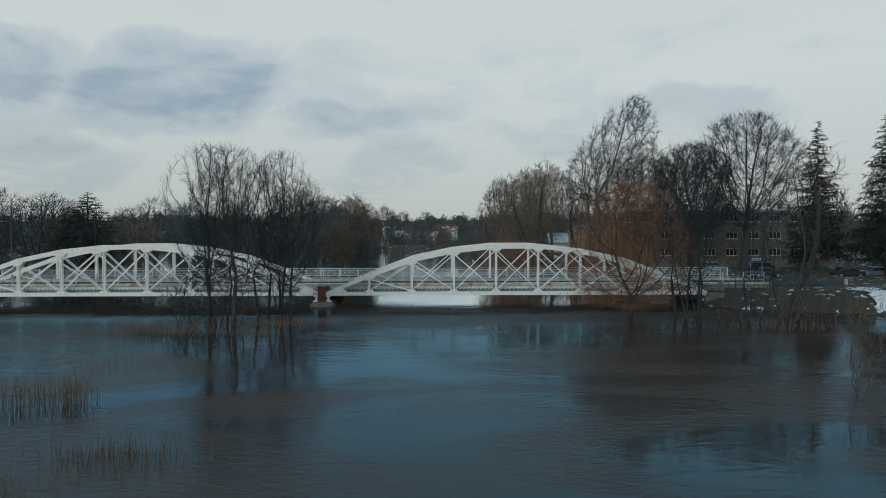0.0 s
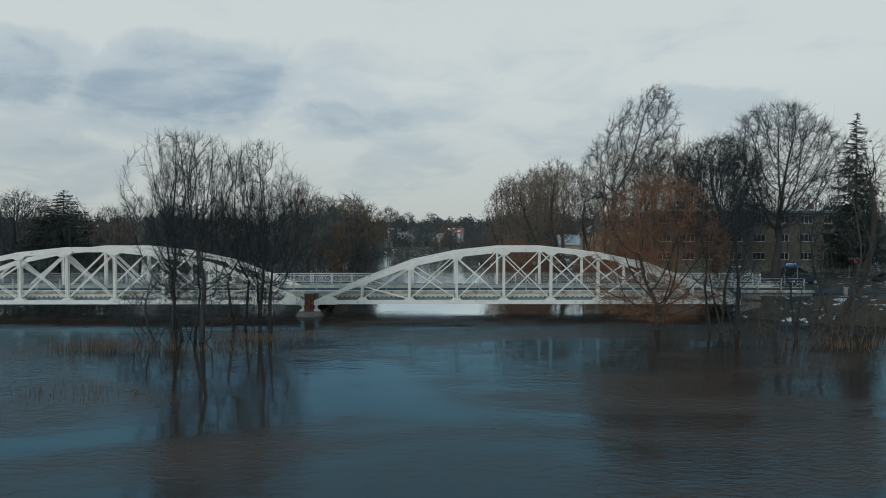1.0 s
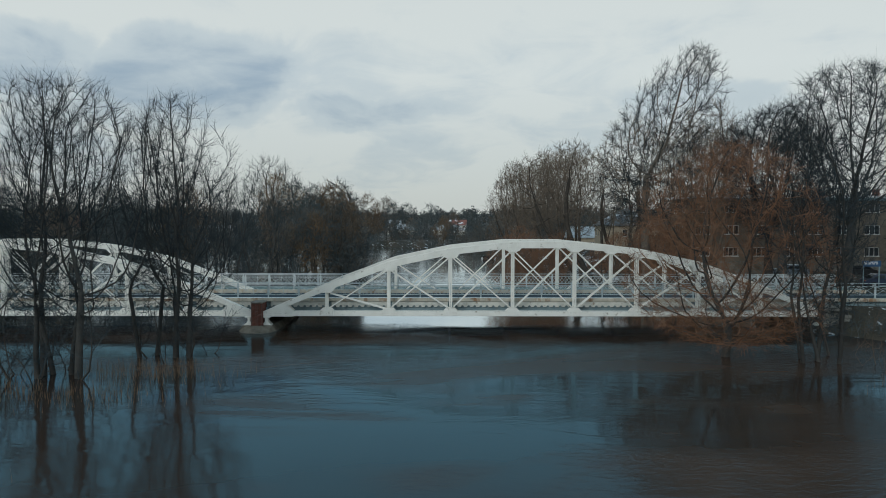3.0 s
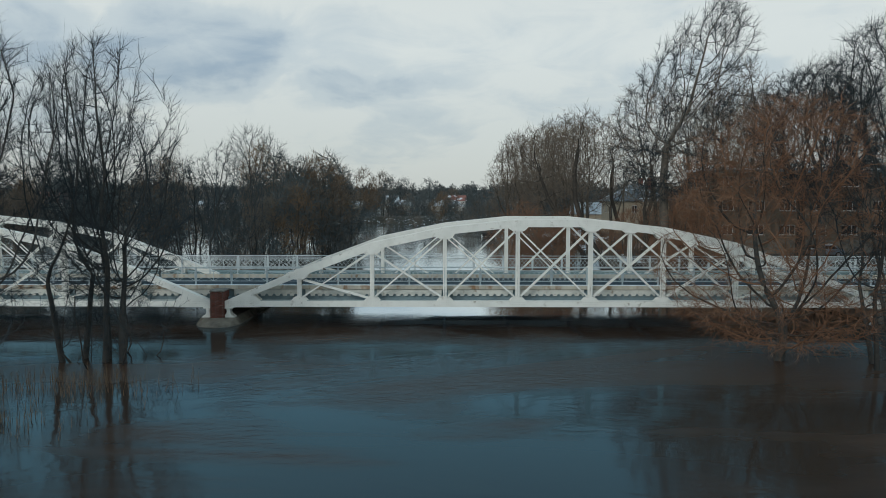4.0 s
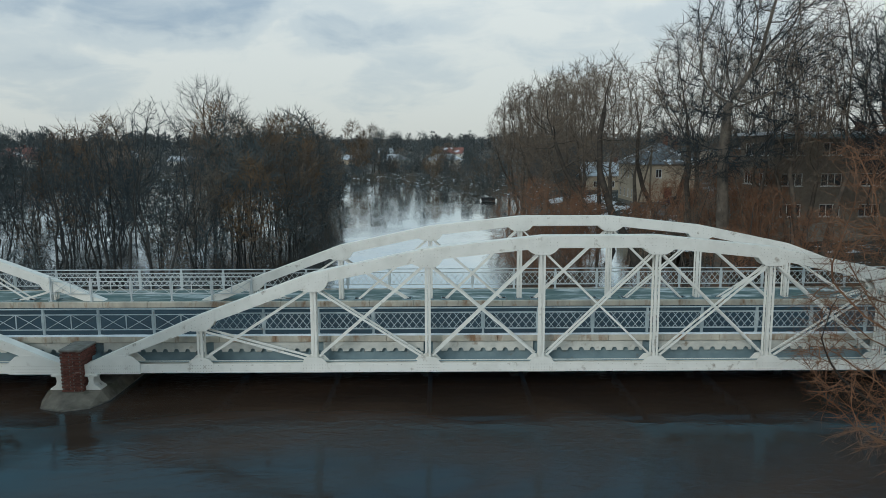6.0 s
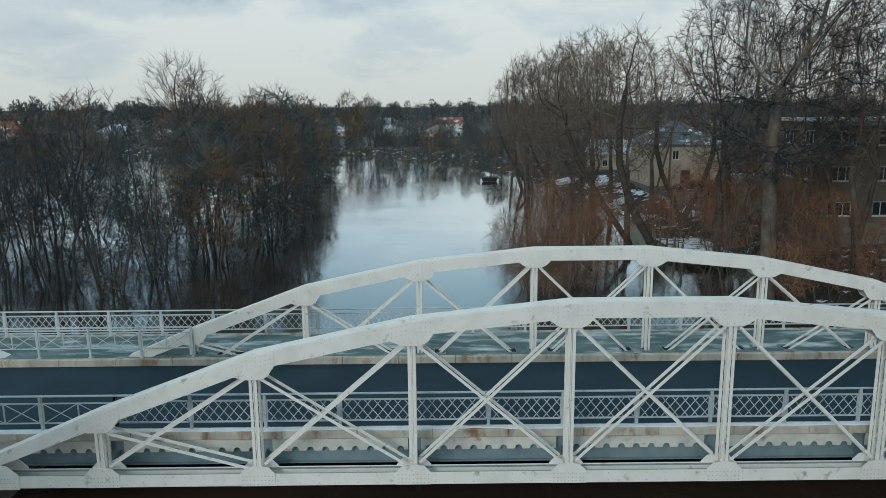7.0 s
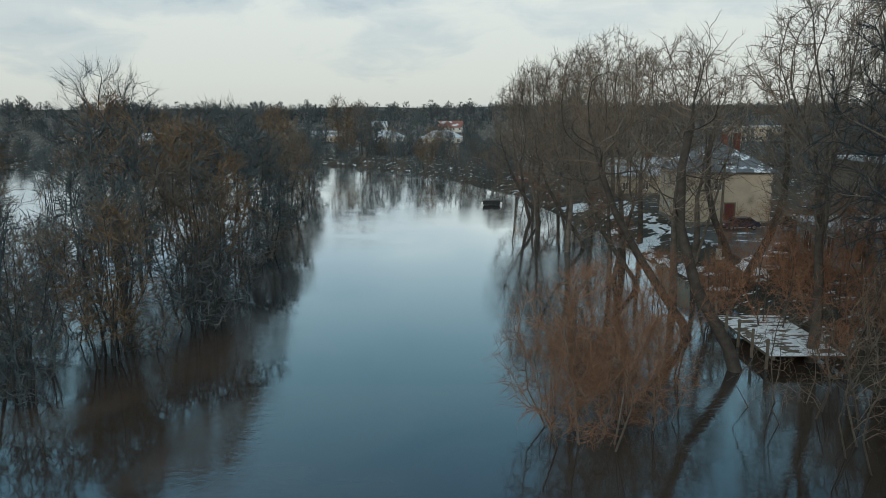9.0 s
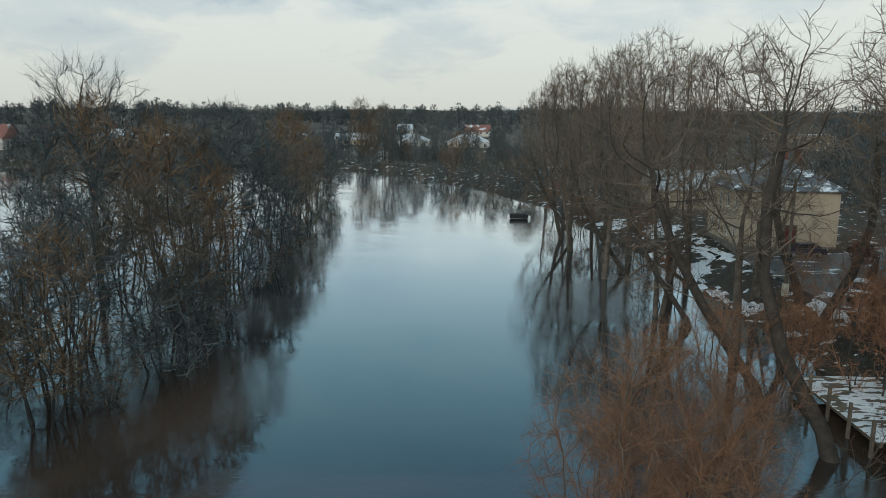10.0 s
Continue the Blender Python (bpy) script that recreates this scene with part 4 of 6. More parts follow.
    if len(thin) and twigs:
        back = np.array([par[i] for i in thin])
        along = pos[thin] - pos[back]
        along /= np.linalg.norm(along, axis=1)[:, None] + 1e-9
        pick = np.repeat(np.arange(len(thin)), twigs)
        f = gen.random(len(pick))[:, None]
        base = pos[thin][pick] * f + pos[back][pick] * (1 - f)
        v, quads, tips = twig_spray(gen, base, along[pick], twig_long * gen.uniform(0.45, 1.25, len(pick)), twig,
                                    np.radians(gen.uniform(22, 80, len(pick))), twig_up, np.array((*centre, (low + height) / 2)), outward)
        k = len(crown[0])
        crown[0].extend(map(tuple, v.tolist()))
        crown[1].extend([tuple(q) for q in (quads + k).tolist()] + [tuple(q) for q in (tips + k).tolist()])
    return trunks, limbs, crown


def tree_kind(name, label, category, group, bark, twig_mat, **spec):
    trunks, limbs, crown = grow_tree(**spec)
    ob = thing(name, label, category, group)
    for trunk in trunks:
        t = mesh_object("trunk", *trunk, bark, ob)
        for f in t.data.polygons:
            f.use_smooth = True
    tagged(mesh_object("branchwork", *limbs, bark, ob), kind="stuff")
    mesh_object("crown", *crown, twig_mat, ob)
    return ob


def plant(kinds, spots, seed, sizes=(0.9, 1.1)):
    """Sets trees of the given kinds at spots of (x, y[, size[, turn]]); each kind itself stands at its first spot."""
    rng = random.Random(seed)
    for i, spot in enumerate(spots):
        kind = kinds[i % len(kinds)]
        s = spot[2] if len(spot) > 2 else rng.uniform(*sizes)
        turn = rng.uniform(0, 360)
        if len(spot) > 3:
            turn = spot[3]
        z = max(-0.2, ground_height(spot[0], spot[1]))
        m = pose(spot[0], spot[1], z, 0, 0, turn) @ Matrix.Diagonal((s, s, s * rng.uniform(0.95, 1.05), 1))
        if kind in planted:
            copy_thing(kind, m)
        else:
            kind.matrix_basis = m
            planted.add(kind)


planted = set()
# slender trees before the bridge
ALDER = [tree_kind("bare_tree", "tall slender bare tree standing in the flood water", "tree", "flooded trees", BARK_DARK, TWIG_DARK,
                   seed=s, height=16.8, stems=n, radius=0.27, clear=0.26, low=3.4, wide=w, waist=0.58, points=1250, step=0.34, kill=0.50, up=0.13, hold=0.5, crook=0.07, splay=0.10, twigs=2, tip=0.011, twig_up=0.28, outward=0.35, twig_long=0.9, twig=0.012)
         for s, n, w in ((11, 2, 4.1), (12, 1, 4.4), (13, 2, 3.3))]
plant(ALDER, [(-30.9, -17.6, 0.98), (-28.7, -17.8, 1.02), (-27.2, -11.4, 0.96), (-25.6, -11.2, 0.97), (-24.5, -11.8, 0.84), (-30.0, -16.6, 0.93)], 1)
# low side shoots round their feet
SPROUT = [tree_kind("alder_sprouts", "tangle of thin side shoots at the foot of a drowned tree", "shrub", "shoots round flooded trees", BARK_DARK, TWIG_DARK,
                    seed=17, height=6.2, stems=5, radius=0.06, clear=0.25, low=0.9, wide=4.0, waist=0.4, points=700, step=0.32, kill=0.4, up=-0.05, hold=0.9, crook=0.1, splay=0.8, twigs=1, tip=0.01, twig_long=0.8, twig=0.013)]
plant(SPROUT, [(-30.6, -17.6, 1.05), (-25.4, -11.4, 0.85), (-32.4, -17.0, 0.8)], 29)

BEND = [tree_kind("rust_twigged_tree", "bushy bare willow with rust-red twigs standing in the flood", "tree", "flooded trees", BARK_DARK, TWIG_OSIER,
                  seed=24, height=13.8, stems=1, radius=0.3, clear=0.14, low=0.9, wide=6.6, waist=0.36, points=2600, step=0.34, kill=0.45, up=-0.02, hold=0.3, crook=0.09, twigs=4, tip=0.011, twig_up=-0.05, twig_long=0.95, twig=0.0082)]
plant(BEND, [(10.3, -10.9, 1.06)], 26)
RUST_TREE = [tree_kind("rust_twigged_tree", "bushy bare willow with a haze of rust-red twigs in the flood", "tree", "flooded trees", BARK_DARK, TWIG_RUST,
                       seed=21, height=10.0, stems=4, radius=0.2, clear=0.16, low=1.2, wide=3.6, waist=0.55, points=880, step=0.34, kill=0.43, up=0.14, hold=0.35, crook=0.1, splay=0.3, twigs=2, twig_long=0.86, twig=0.018)]
plant(RUST_TREE, [(18.5, 24.0, 0.75), (14.6, 48.0, 0.68), (18.8, 40.5, 0.86), (16.8, 36.6, 0.5), (20.5, 47.0, 0.65), (16.2, 51.5, 0.55), (23.5, 40.0, 0.7), (20.2, 37.0, 0.8), (22.0, 52.0, 0.6), (14.2, 21.0, 0.7), (20.5, 20.5, 0.8),
                  (11.5, 54.0, 0.6), (12.0, 66.0, 0.7), (14.5, 88.0, 0.8), (10.5, 104.0, 0.75), (9.0, 118.0, 0.8),
                  (17.4, 45.4, 0.92), (21.6, 43.4, 1.05), (19.8, 32.6, 0.9), (24.4, 45.6, 1.1), (22.8, 36.2, 1.0), (24.0, 51.0, 1.0)], 2)
WILLOW = [tree_kind("bare_tree", "many-stemmed bare willow in the flood beside the bank", "tree", "flooded trees by the bank", BARK_DARK, TWIG_DARK,
                    seed=s, height=14, stems=n, radius=0.2, clear=0.3, low=1.6, wide=3.4, waist=0.6, points=950, step=0.36, kill=0.50, up=0.12, hold=0.35, crook=0.1, splay=0.2, twigs=1, twig_long=0.86, twig=0.017)
          for s, n in ((31, 3), (32, 2), (33, 4))]
plant(WILLOW, [(15.1, -12.6, 1.1), (16.2, -13.2, 1.0), (20.4, -16.5, 0.8), (25.5, -14.5, 1.0), (17.6, -11.2, 0.8)], 3)

# broad trees before the flats
LIME = [tree_kind("bare_tree", "large broad bare tree with a dense rounded crown", "tree", "tall trees on the bank", BARK_DARK, TWIG_DARK,
                  seed=s, height=22, radius=0.7, clear=0.24, low=6.5, wide=7.4, waist=0.52, points=3000, step=0.44, kill=0.44, up=0.04, hold=0.3, crook=0.1, lumps=1.4, twigs=3, tip=0.014, outward=0.45, twig_long=1.1, twig=0.014)
        for s in (41, 42)]
plant(LIME, [(36.0, 21.0, 1.12), (28.3, 19.0, 0.92), (31.0, 28.0, 0.85)], 4)

# crooked tall trees on the flooded right bank
OAK = [tree_kind("bare_tree", "tall gnarled bare tree with pale crooked limbs", "tree", "tall trees on the bank", BARK_GREY, tw,
                 seed=s, height=22, stems=n, radius=0.42, clear=0.36, low=7.0, wide=w, waist=0.6, points=900, step=0.44, kill=0.59, up=0.03, hold=0.25, crook=0.14, lumps=0.8, twigs=2, tip=0.013, outward=0.3, twig_long=1.1, twig=0.019)
       for s, n, w, tw in ((51, 1, 4.9, TWIG_THICKET), (52, 2, 4.4, TWIG_BROWN), (53, 1, 5.4, TWIG_BROWN))]
plant(OAK, [(29.5, 54.5, 1.00), (22.0, 24.0, 0.95), (13.1, 69.0, 0.95), (10.3, 86.0, 1.03), (8.2, 100.0, 1.02), (17.5, 79.0, 1.02), (15.0, 94.0, 1.09), (13.0, 110.0, 1.07),
            (10.5, 122.0, 1.02), (20.0, 104.0, 1.08), (37.0, 55.0, 1.00), (9.5, 137.0, 0.97), (15.0, 145.0, 1.02), (21.0, 128.0, 1.07), (21.5, 34.0, 0.90), (41.0, 72.0, 1.08),
            (25.0, 33.5, 0.85), (20.6, 45.5, 1.03), (17.5, 40.0, 1.0), (10.2, 62.5, 0.85), (13.5, 54.5, 1.0), (19.5, 66.5, 0.92), (7.8, 92.0, 1.02), (8.6, 76.5, 0.88)], 5)
# the tallest one, its top blown away from the river
HERO = [tree_kind("bare_tree", "very tall gnarled bare tree with pale trunk and windswept top", "tree", "tall trees on the bank", BARK_PALE, TWIG_DARK,
                  seed=58, height=30.5, radius=0.62, clear=0.4, low=9.0, wide=6.9, waist=0.27, points=2100, step=0.46, kill=0.56, up=0.05, hold=0.35, crook=0.14, lumps=1.3, lean=(0.32, 0.1), centre=(-0.8, -0.6),
                  spine=[(0, 0, -1.6), (0.15, 0, 3), (0, 0.1, 7), (-0.2, 0, 11), (0, 0, 14.5)], twigs=3, tip=0.014, outward=0.35, twig_up=0.2, twig_long=1.1, twig=0.016)]
plant(HERO, [(15.6, 26.2, 1.0, 0)], 30)
LEANER = [tree_kind("leaning_tree", "thick dark tree leaning from the flooded bank over the river", "tree", "leaning trees", BARK_BROWN, TWIG_BROWN,
                    seed=55, height=21.5, radius=0.41, low=9.0, wide=3.9, waist=0.6, points=530, step=0.48, kill=0.71, up=0.2, hold=0.3, crook=0.18, lumps=0.9,
                    spine=[(0, 0, -1.6), (-0.9, 0.3, 1.6), (-3.0, 0.6, 5.5), (-4.1, 0.8, 9.4), (-4.2, 0.8, 13), (-3.8, 0.8, 15.5)], twigs=1, tip=0.016, twig_long=1.03, twig=0.016),
          tree_kind("leaning_tree", "dark tree leaning steeply over the flooded river edge", "tree", "leaning trees", BARK_BROWN, TWIG_BROWN,
                    seed=56, height=19, radius=0.36, low=6.5, wide=4.2, waist=0.55, points=660, step=0.44, kill=0.62, up=0.12, hold=0.3, crook=0.18, lumps=0.8, centre=(-7.0, 0),
                    spine=[(0, 0, -1.6), (-0.8, 0, 1.2), (-2.3, 0, 3.4), (-4.1, 0, 6.2), (-5.8, 0, 9.3), (-6.8, 0, 12)], twigs=1, tip=0.016, twig_long=1.03, twig=0.016)]
plant(LEANER, [(12.7, 38.4, 1.0, 0), (12.0, 45.2, 1.0, 0), (21.5, 62.0, 0.85, 30), (9.0, 99.0, 0.8, 10), (28.5, 67.0, 0.9, 140), (12.4, 60.0, 0.75, -8), (19.5, 56.5, 0.9, 200), (11.4, 79.0, 0.8, 6), (25.2, -12.6, 0.85, 180)], 15)

SHRUB = [tree_kind("willow_shrub", "rust-red many-stemmed willow shrub in flood water", "shrub", "flooded willow shrubs", BARK_PALE, TWIG_OSIER,
                   seed=s, height=6.0, stems=7, radius=0.07, clear=0.3, low=0.2, wide=3.0, waist=0.5, points=760, step=0.26, kill=0.31, up=0.12, hold=0.35, crook=0.18, lumps=1.0, splay=0.45, twigs=4, twig_long=0.7, twig=0.0048, tip=0.0058)
         for s in (61, 62)]
plant(SHRUB, [(1.5, 29.5, 1.38), (4.4, 31.5, 1.0), (3.6, 34.8, 0.9), (17.2, 53.5, 0.85), (20.5, 55.0, 0.9), (22.6, 52.0, 0.85), (7.4, 37.5, 0.9), (20.0, 28.0, 0.9), (0.6, 33.0, 0.6)], 6)
FAN = [tree_kind("bare_tree", "bare tree with a broad fan of fine upright branches", "tree", "flooded trees", BARK_DARK, TWIG_DARK,
                 seed=75, height=21, radius=0.34, clear=0.45, low=9.5, wide=5.6, waist=0.5, points=1360, step=0.40, kill=0.53, up=0.0, hold=0.8, crook=0.02, lumps=0.5, twigs=1, tip=0.014, outward=0.8, twig_up=0.25, twig_long=1.6, twig=0.018)]
plant(FAN, [(-38.6, 70.0, 0.94)], 18)

# dense willows of the flooded island, and thinner trees beside it
THICKET = [tree_kind("willow_thicket", "dense dark bare willow thicket in the flood", "tree", "willow thickets on the island", BARK_DARK, tw,
                     seed=s, height=14.5, stems=5, radius=0.16, clear=0.2, low=2.4, wide=4.3, waist=0.55, points=560, step=0.5, kill=0.56, up=0.14, hold=0.35, crook=0.09, splay=0.26, lumps=0.4, twigs=2, twig_long=1.45, twig=0.036)
           for s, tw in ((71, TWIG_THICKET), (72, TWIG_ISLAND), (73, TWIG_AMBER), (74, TWIG_ISLAND))]
plant(THICKET, [(-23.5, 48, 0.88), (-27, 43, 0.86), (-25.5, 57, 1.05), (-30.5, 51, 1.04), (-35, 57, 1.06), (-29.5, 65, 1.12), (-36, 68, 1.12), (-27, 72, 1.1), (-33, 79, 1.14), (-27.5, 86, 1.12), (-39, 82, 1.1),
                (-34.5, 94, 1.14), (-28.5, 100, 1.1), (-41, 98, 1.1), (-31, 114, 1.1), (-37.5, 124, 1.1), (-32.5, 134, 1.06), (-43, 112, 1.06), (-39, 142, 1.06), (-35, 157, 0.9), (-43, 170, 0.86), (-39.5, 184, 0.86), (-33, 213, 0.82), (-27, 217, 0.9), (-20, 215, 0.7)], 7)
BRUSH = [tree_kind("willow_brush", "low dark willow brush with tangled twigs in flood water", "shrub", "willow brush on the island", BARK_DARK, tw,
                   seed=s, height=7.5, stems=4, radius=0.09, clear=0.2, low=0.4, wide=3.7, waist=0.5, points=300, step=0.40, kill=0.46, up=0.08, hold=0.35, crook=0.1, splay=0.4, lumps=0.4, twigs=1, twig_long=1.09, twig=0.045)
         for s, tw in ((76, TWIG_ISLAND), (77, TWIG_THICKET))]
plant(BRUSH, [(-22.0, 46.5, 0.9), (-25.0, 43.0, 0.7), (-22.5, 52.0, 1.0), (-24.0, 58.0, 1.1), (-25.5, 64.5, 1.1), (-24.5, 71.0, 1.1), (-25.5, 78.0, 1.2), (-26.0, 85.0, 1.2), (-26.5, 93.0, 1.2),
              (-27.5, 105.0, 1.2), (-28.5, 118.0, 1.2), (-30.0, 130.0, 1.2), (-32.0, 145.0, 1.1), (-34.0, 48.5, 1.0), (-38.0, 53.0, 1.1), (-41.0, 60.0, 1.1), (-44.0, 78.0, 1.1), (-46.0, 90.0, 1.1)], 21)
plant(BRUSH, [(-46, 46, 0.9), (-51, 47, 0.9), (-56, 53, 1.0), (-61, 60, 1.0), (-49, 60, 1.0), (-58, 36, 0.8), (-72, 36, 0.9), (-66, 29, 0.8), (-78, 48, 1.0),
              (-60, 25, 0.8), (-68, 24, 0.8), (-73, 28, 0.8), (-47, 52, 1.1), (-46, 70, 1.1)], 22)
plant(THICKET, [(-29.5, 38.5, 0.74), (-33.0, 35.0, 0.74), (-26.5, 40.5, 0.7)], 34)
plant(BRUSH, [(-28.0, 34.5, 0.65), (-31.5, 31.5, 0.65)], 35)
plant(BRUSH, [(-36, 44.5, 0.9), (-33, 42, 0.9), (-31, 45, 0.9)], 37)
# drowned willows off the far right bank
plant(BRUSH, [(9.8, 66.0, 0.5), (10.5, 82.0, 0.5), (8.0, 112.0, 0.7), (5.5, 128.0, 0.8), (4.0, 150.0, 0.8), (0.5, 172.0, 0.9), (-4.0, 196.0, 0.9), (3, 165, 1.0), (7, 157, 1.1), (-2, 178, 1.0), (9, 170, 1.2), (4, 181, 1.1), (-6, 191, 0.9), (0, 196, 1.0), (8.5, 147, 0.9), (-11, 203, 0.9)], 23)
plant(THICKET, [(10, 178, 0.7), (2, 190, 0.65), (-7, 203, 0.6)], 24)
plant(THICKET, [(-44, 56, 0.91), (-49, 63, 0.98), (-55, 72, 1.04), (-50, 34, 0.86), (-58, 31, 0.86), (-67, 33, 0.86), (-44, 42, 0.88), (-52, 41, 0.86), (-61, 44, 0.88)], 25)
plant(WILLOW, [(-31.0, 30.0, 0.95), (-36.0, 31.5, 0.93), (-29.5, 36.0, 1.01), (-34.0, 29.5, 0.89), (-42.0, 36.0, 0.88), (-47.0, 33.0, 0.88), (-39.5, 29.0, 0.83), (-45.0, 27.0, 0.83), (-51.0, 27.5, 0.83), (-55.5, 25.0, 0.81), (-62.0, 27.0, 0.83), (-40.0, 40.0, 0.95)], 19)
plant(THICKET, [(-58, 70, 0.94), (-66, 76, 0.96), (-74, 44, 0.86), (-78, 58, 0.94), (-66, 52, 0.86), (-52, 58, 0.86), (-70, 56, 0.91), (-62, 64, 0.91)], 20)
plant(THICKET, [(-78, 96, 0.7), (-90, 76, 0.7), (-96, 100, 0.75), (-70, 116, 0.7), (-62, 134, 0.75), (-80, 134, 0.75), (-56, 150, 0.75), (-70, 170, 0.75)], 10)
plant(BRUSH, [(-42, 22, 0.8), (-47, 19.5, 0.8), (-52, 21, 0.85), (-57, 18.5, 0.8), (-62, 20, 0.85), (-66.5, 18, 0.8), (-35, 16, 0.72), (-38.5, 18, 0.8), (-44.5, 17, 0.8), (-49.5, 16.5, 0.8), (-54.5, 16, 0.8), (-59.5, 16, 0.8), (-64, 15.5, 0.75)], 31)
plant(BRUSH, [(-18, 220, 0.95), (-12, 218, 0.9), (-6.5, 216, 0.9), (-1, 214, 0.85), (5, 210, 0.9), (-23, 221, 1.1),
              (4, 138, 0.75), (0, 147, 0.8), (-4, 157, 0.8), (-8, 165, 0.8), (-12, 174, 0.8), (-16, 182, 0.85), (-21, 191, 0.8), (-26, 199, 0.8), (-32, 206, 0.8)], 33)
plant(THICKET, [(6, 146, 0.6), (0, 158, 0.6), (-9, 179, 0.62), (-18, 197, 0.58)], 36)
# tall old willows on the far bank
plant(THICKET, [(-30, 229, 1.4), (-23, 234, 1.15), (-38, 236, 1.2), (-13, 226, 0.9), (-4, 222, 0.8)], 32)
BROAD = [tree_kind("bare_tree", "broad bare tree with a rounded crown on the bank", "tree", "tall trees on the bank", BARK_DARK, TWIG_DARK,
                   seed=45, height=20, radius=0.45, clear=0.24, low=5, wide=6.6, waist=0.55, points=1140, step=0.52, kill=0.62, up=0.03, hold=0.3, crook=0.09, lumps=0.45, twigs=1, tip=0.02, outward=0.4, twig_long=1.38, twig=0.032)]
plant(BRUSH, [(-80, 62, 1.1), (-86, 58, 1.2), (-74, 66, 1.2), (-92, 64, 1.3), (-99, 70, 1.3), (-91, 52, 1.1), (-83, 36, 1.0), (-98, 42, 1.2)], 28)
plant(BROAD, [(-88, 44, 0.86), (-85, 61, 0.9), (-95, 66, 0.9), (-100, 32, 0.9), (-96, 58, 0.85), (-114, 46, 0.9), (-80, 26, 0.66), (-108, 68, 0.9), (-66, 60, 0.86), (-71, 31, 0.84), (-75, 36, 0.86), (-84, 33, 0.84), (-92, 40, 0.9)], 12)


def reed_mesh(seed, count, spread, tall):
    """A loose bed of thin upright stalks."""
    rng = random.Random(seed)
    verts, faces = [], []
    for _ in range(count):
        x, y = rng.gauss(0, spread[0]), rng.gauss(0, spread[1])
        h = tall * rng.uniform(0.4, 1.1)
        p = Vector((x, y, -0.4))
        tip = Vector((x + rng.gauss(0, 0.16) * h, y + rng.gauss(0, 0.16) * h, h))
        tube(verts, faces, [p, p.lerp(tip, 0.5) + Vector((rng.gauss(0, 0.04), 0, 0)), tip], [0.012, 0.01, 0], 3)
        for _ in range(2):
            q = p.lerp(tip, rng.uniform(0.4, 0.9))
            twiglet(verts, faces, q, q + Vector((rng.gauss(0, 0.2), rng.gauss(0, 0.2), rng.uniform(0.2, 0.5))) * h * 0.4, 0.008, rng)
    return verts, faces


def plant_reeds(spots):
    for i, (x, y, count, sx, sy, tall) in enumerate(spots):
        ob = mesh_object("drowned_reeds", *reed_mesh(200 + i, count * 3, (sx * 1.15, sy * 1.3), tall * 0.85), TWIG_AMBER)
        ob.matrix_basis = pose(x, y, 0)
        tagged(ob, "thin brown reeds and osier stalks rising from flood water", "reeds", kind="stuff")


plant_reeds([(-31.0, -48.5, 70, 1.3, 0.8, 2.2), (-28.6, -48.0, 26, 0.35, 0.3, 2.4), (-22.5, -57.0, 60, 1.2, 0.6, 1.1), (-26.5, -61.0, 60, 1.5, 1.0, 1.2), (-34.5, -22.0, 160, 2.2, 0.6, 1.5),
             (-26.0, -22.5, 60, 1.8, 0.8, 0.9), (-24.5, -17.0, 90, 2.0, 0.8, 1.1), (-29.0, -36.0, 50, 2.5, 1.2, 0.7), (22.0, -21.0, 80, 2.5, 1.0, 1.2)])
SAPLING = [tree_kind("willow_shrub", "thin bare shrub with long pale-brown shoots", "shrub", "flooded willow shrubs", BARK_GREY, TWIG_BROWN,
                     seed=65, height=5.5, stems=6, radius=0.045, clear=0.3, low=0.8, wide=2.4, waist=0.6, points=330, step=0.28, kill=0.34, up=0.12, hold=0.7, crook=0.14, splay=0.5, twigs=1, twig_long=0.69, twig=0.0075, tip=0.007)]
plant(SAPLING, [(14.5, -46.5, 1.0), (16.5, -43.0, 1.0), (21.5, -19.5, 0.8), (19.0, -14.5, 0.7), (24.0, -18.5, 0.9), (27.5, -16.0, 0.7), (14.6, 27.0, 1.5), (17.0, 30.5, 1.6), (12.8, 32.5, 1.1)], 16)


def make_spruce(seed, height):
    rng = random.Random(seed)
    ob = thing("spruce", "dark green spruce with drooping tiered boughs", "tree", "spruces")
    tv, tf = [], []
    tube(tv, tf, [Vector((0, 0, -0.5)), Vector((0.05, 0, height * 0.5)), Vector((0, 0.04, height))], [0.24, 0.14, 0], 7)
    mesh_object("trunk", tv, tf, BARK_DARK, ob)
    cv, cf = [], []
    tiers = int(height * 2.1)
    for i in range(tiers):
        f = 0.1 + 0.89 * i / tiers
        z = height * f
        reach = (1 - f) ** 0.8 * height * 0.245 + 0.15
        n = 11 if f < 0.7 else 7
        for k in range(n):
            a = rng.random() * 6.3
            size = reach * rng.uniform(0.55, 1.15)
            d = Vector((math.cos(a), math.sin(a), rng.uniform(-0.35, -0.05)))
            p = Vector((0, 0, z + rng.uniform(-0.2, 0.2)))
            bough = path_of(rng, p, d, size, 3, 0.06, 0.09)
            tube(cv, cf, bough, [0.04, 0.03, 0.02, 0], 3)
            for m in range(int(6 + size * 5)):
                q, e = at_path(bough, rng.uniform(0.15, 0.99))
                way = side_way(rng, e, radians(rng.uniform(30, 75)), rng.random() * 6.3)
                way.z -= 0.45
                tip = q + way * size * rng.uniform(0.14, 0.28)
                tube(cv, cf, [q, tip], [0.055, 0], 3)
    mesh_object("crown", cv, cf, NEEDLE, ob)
    return ob


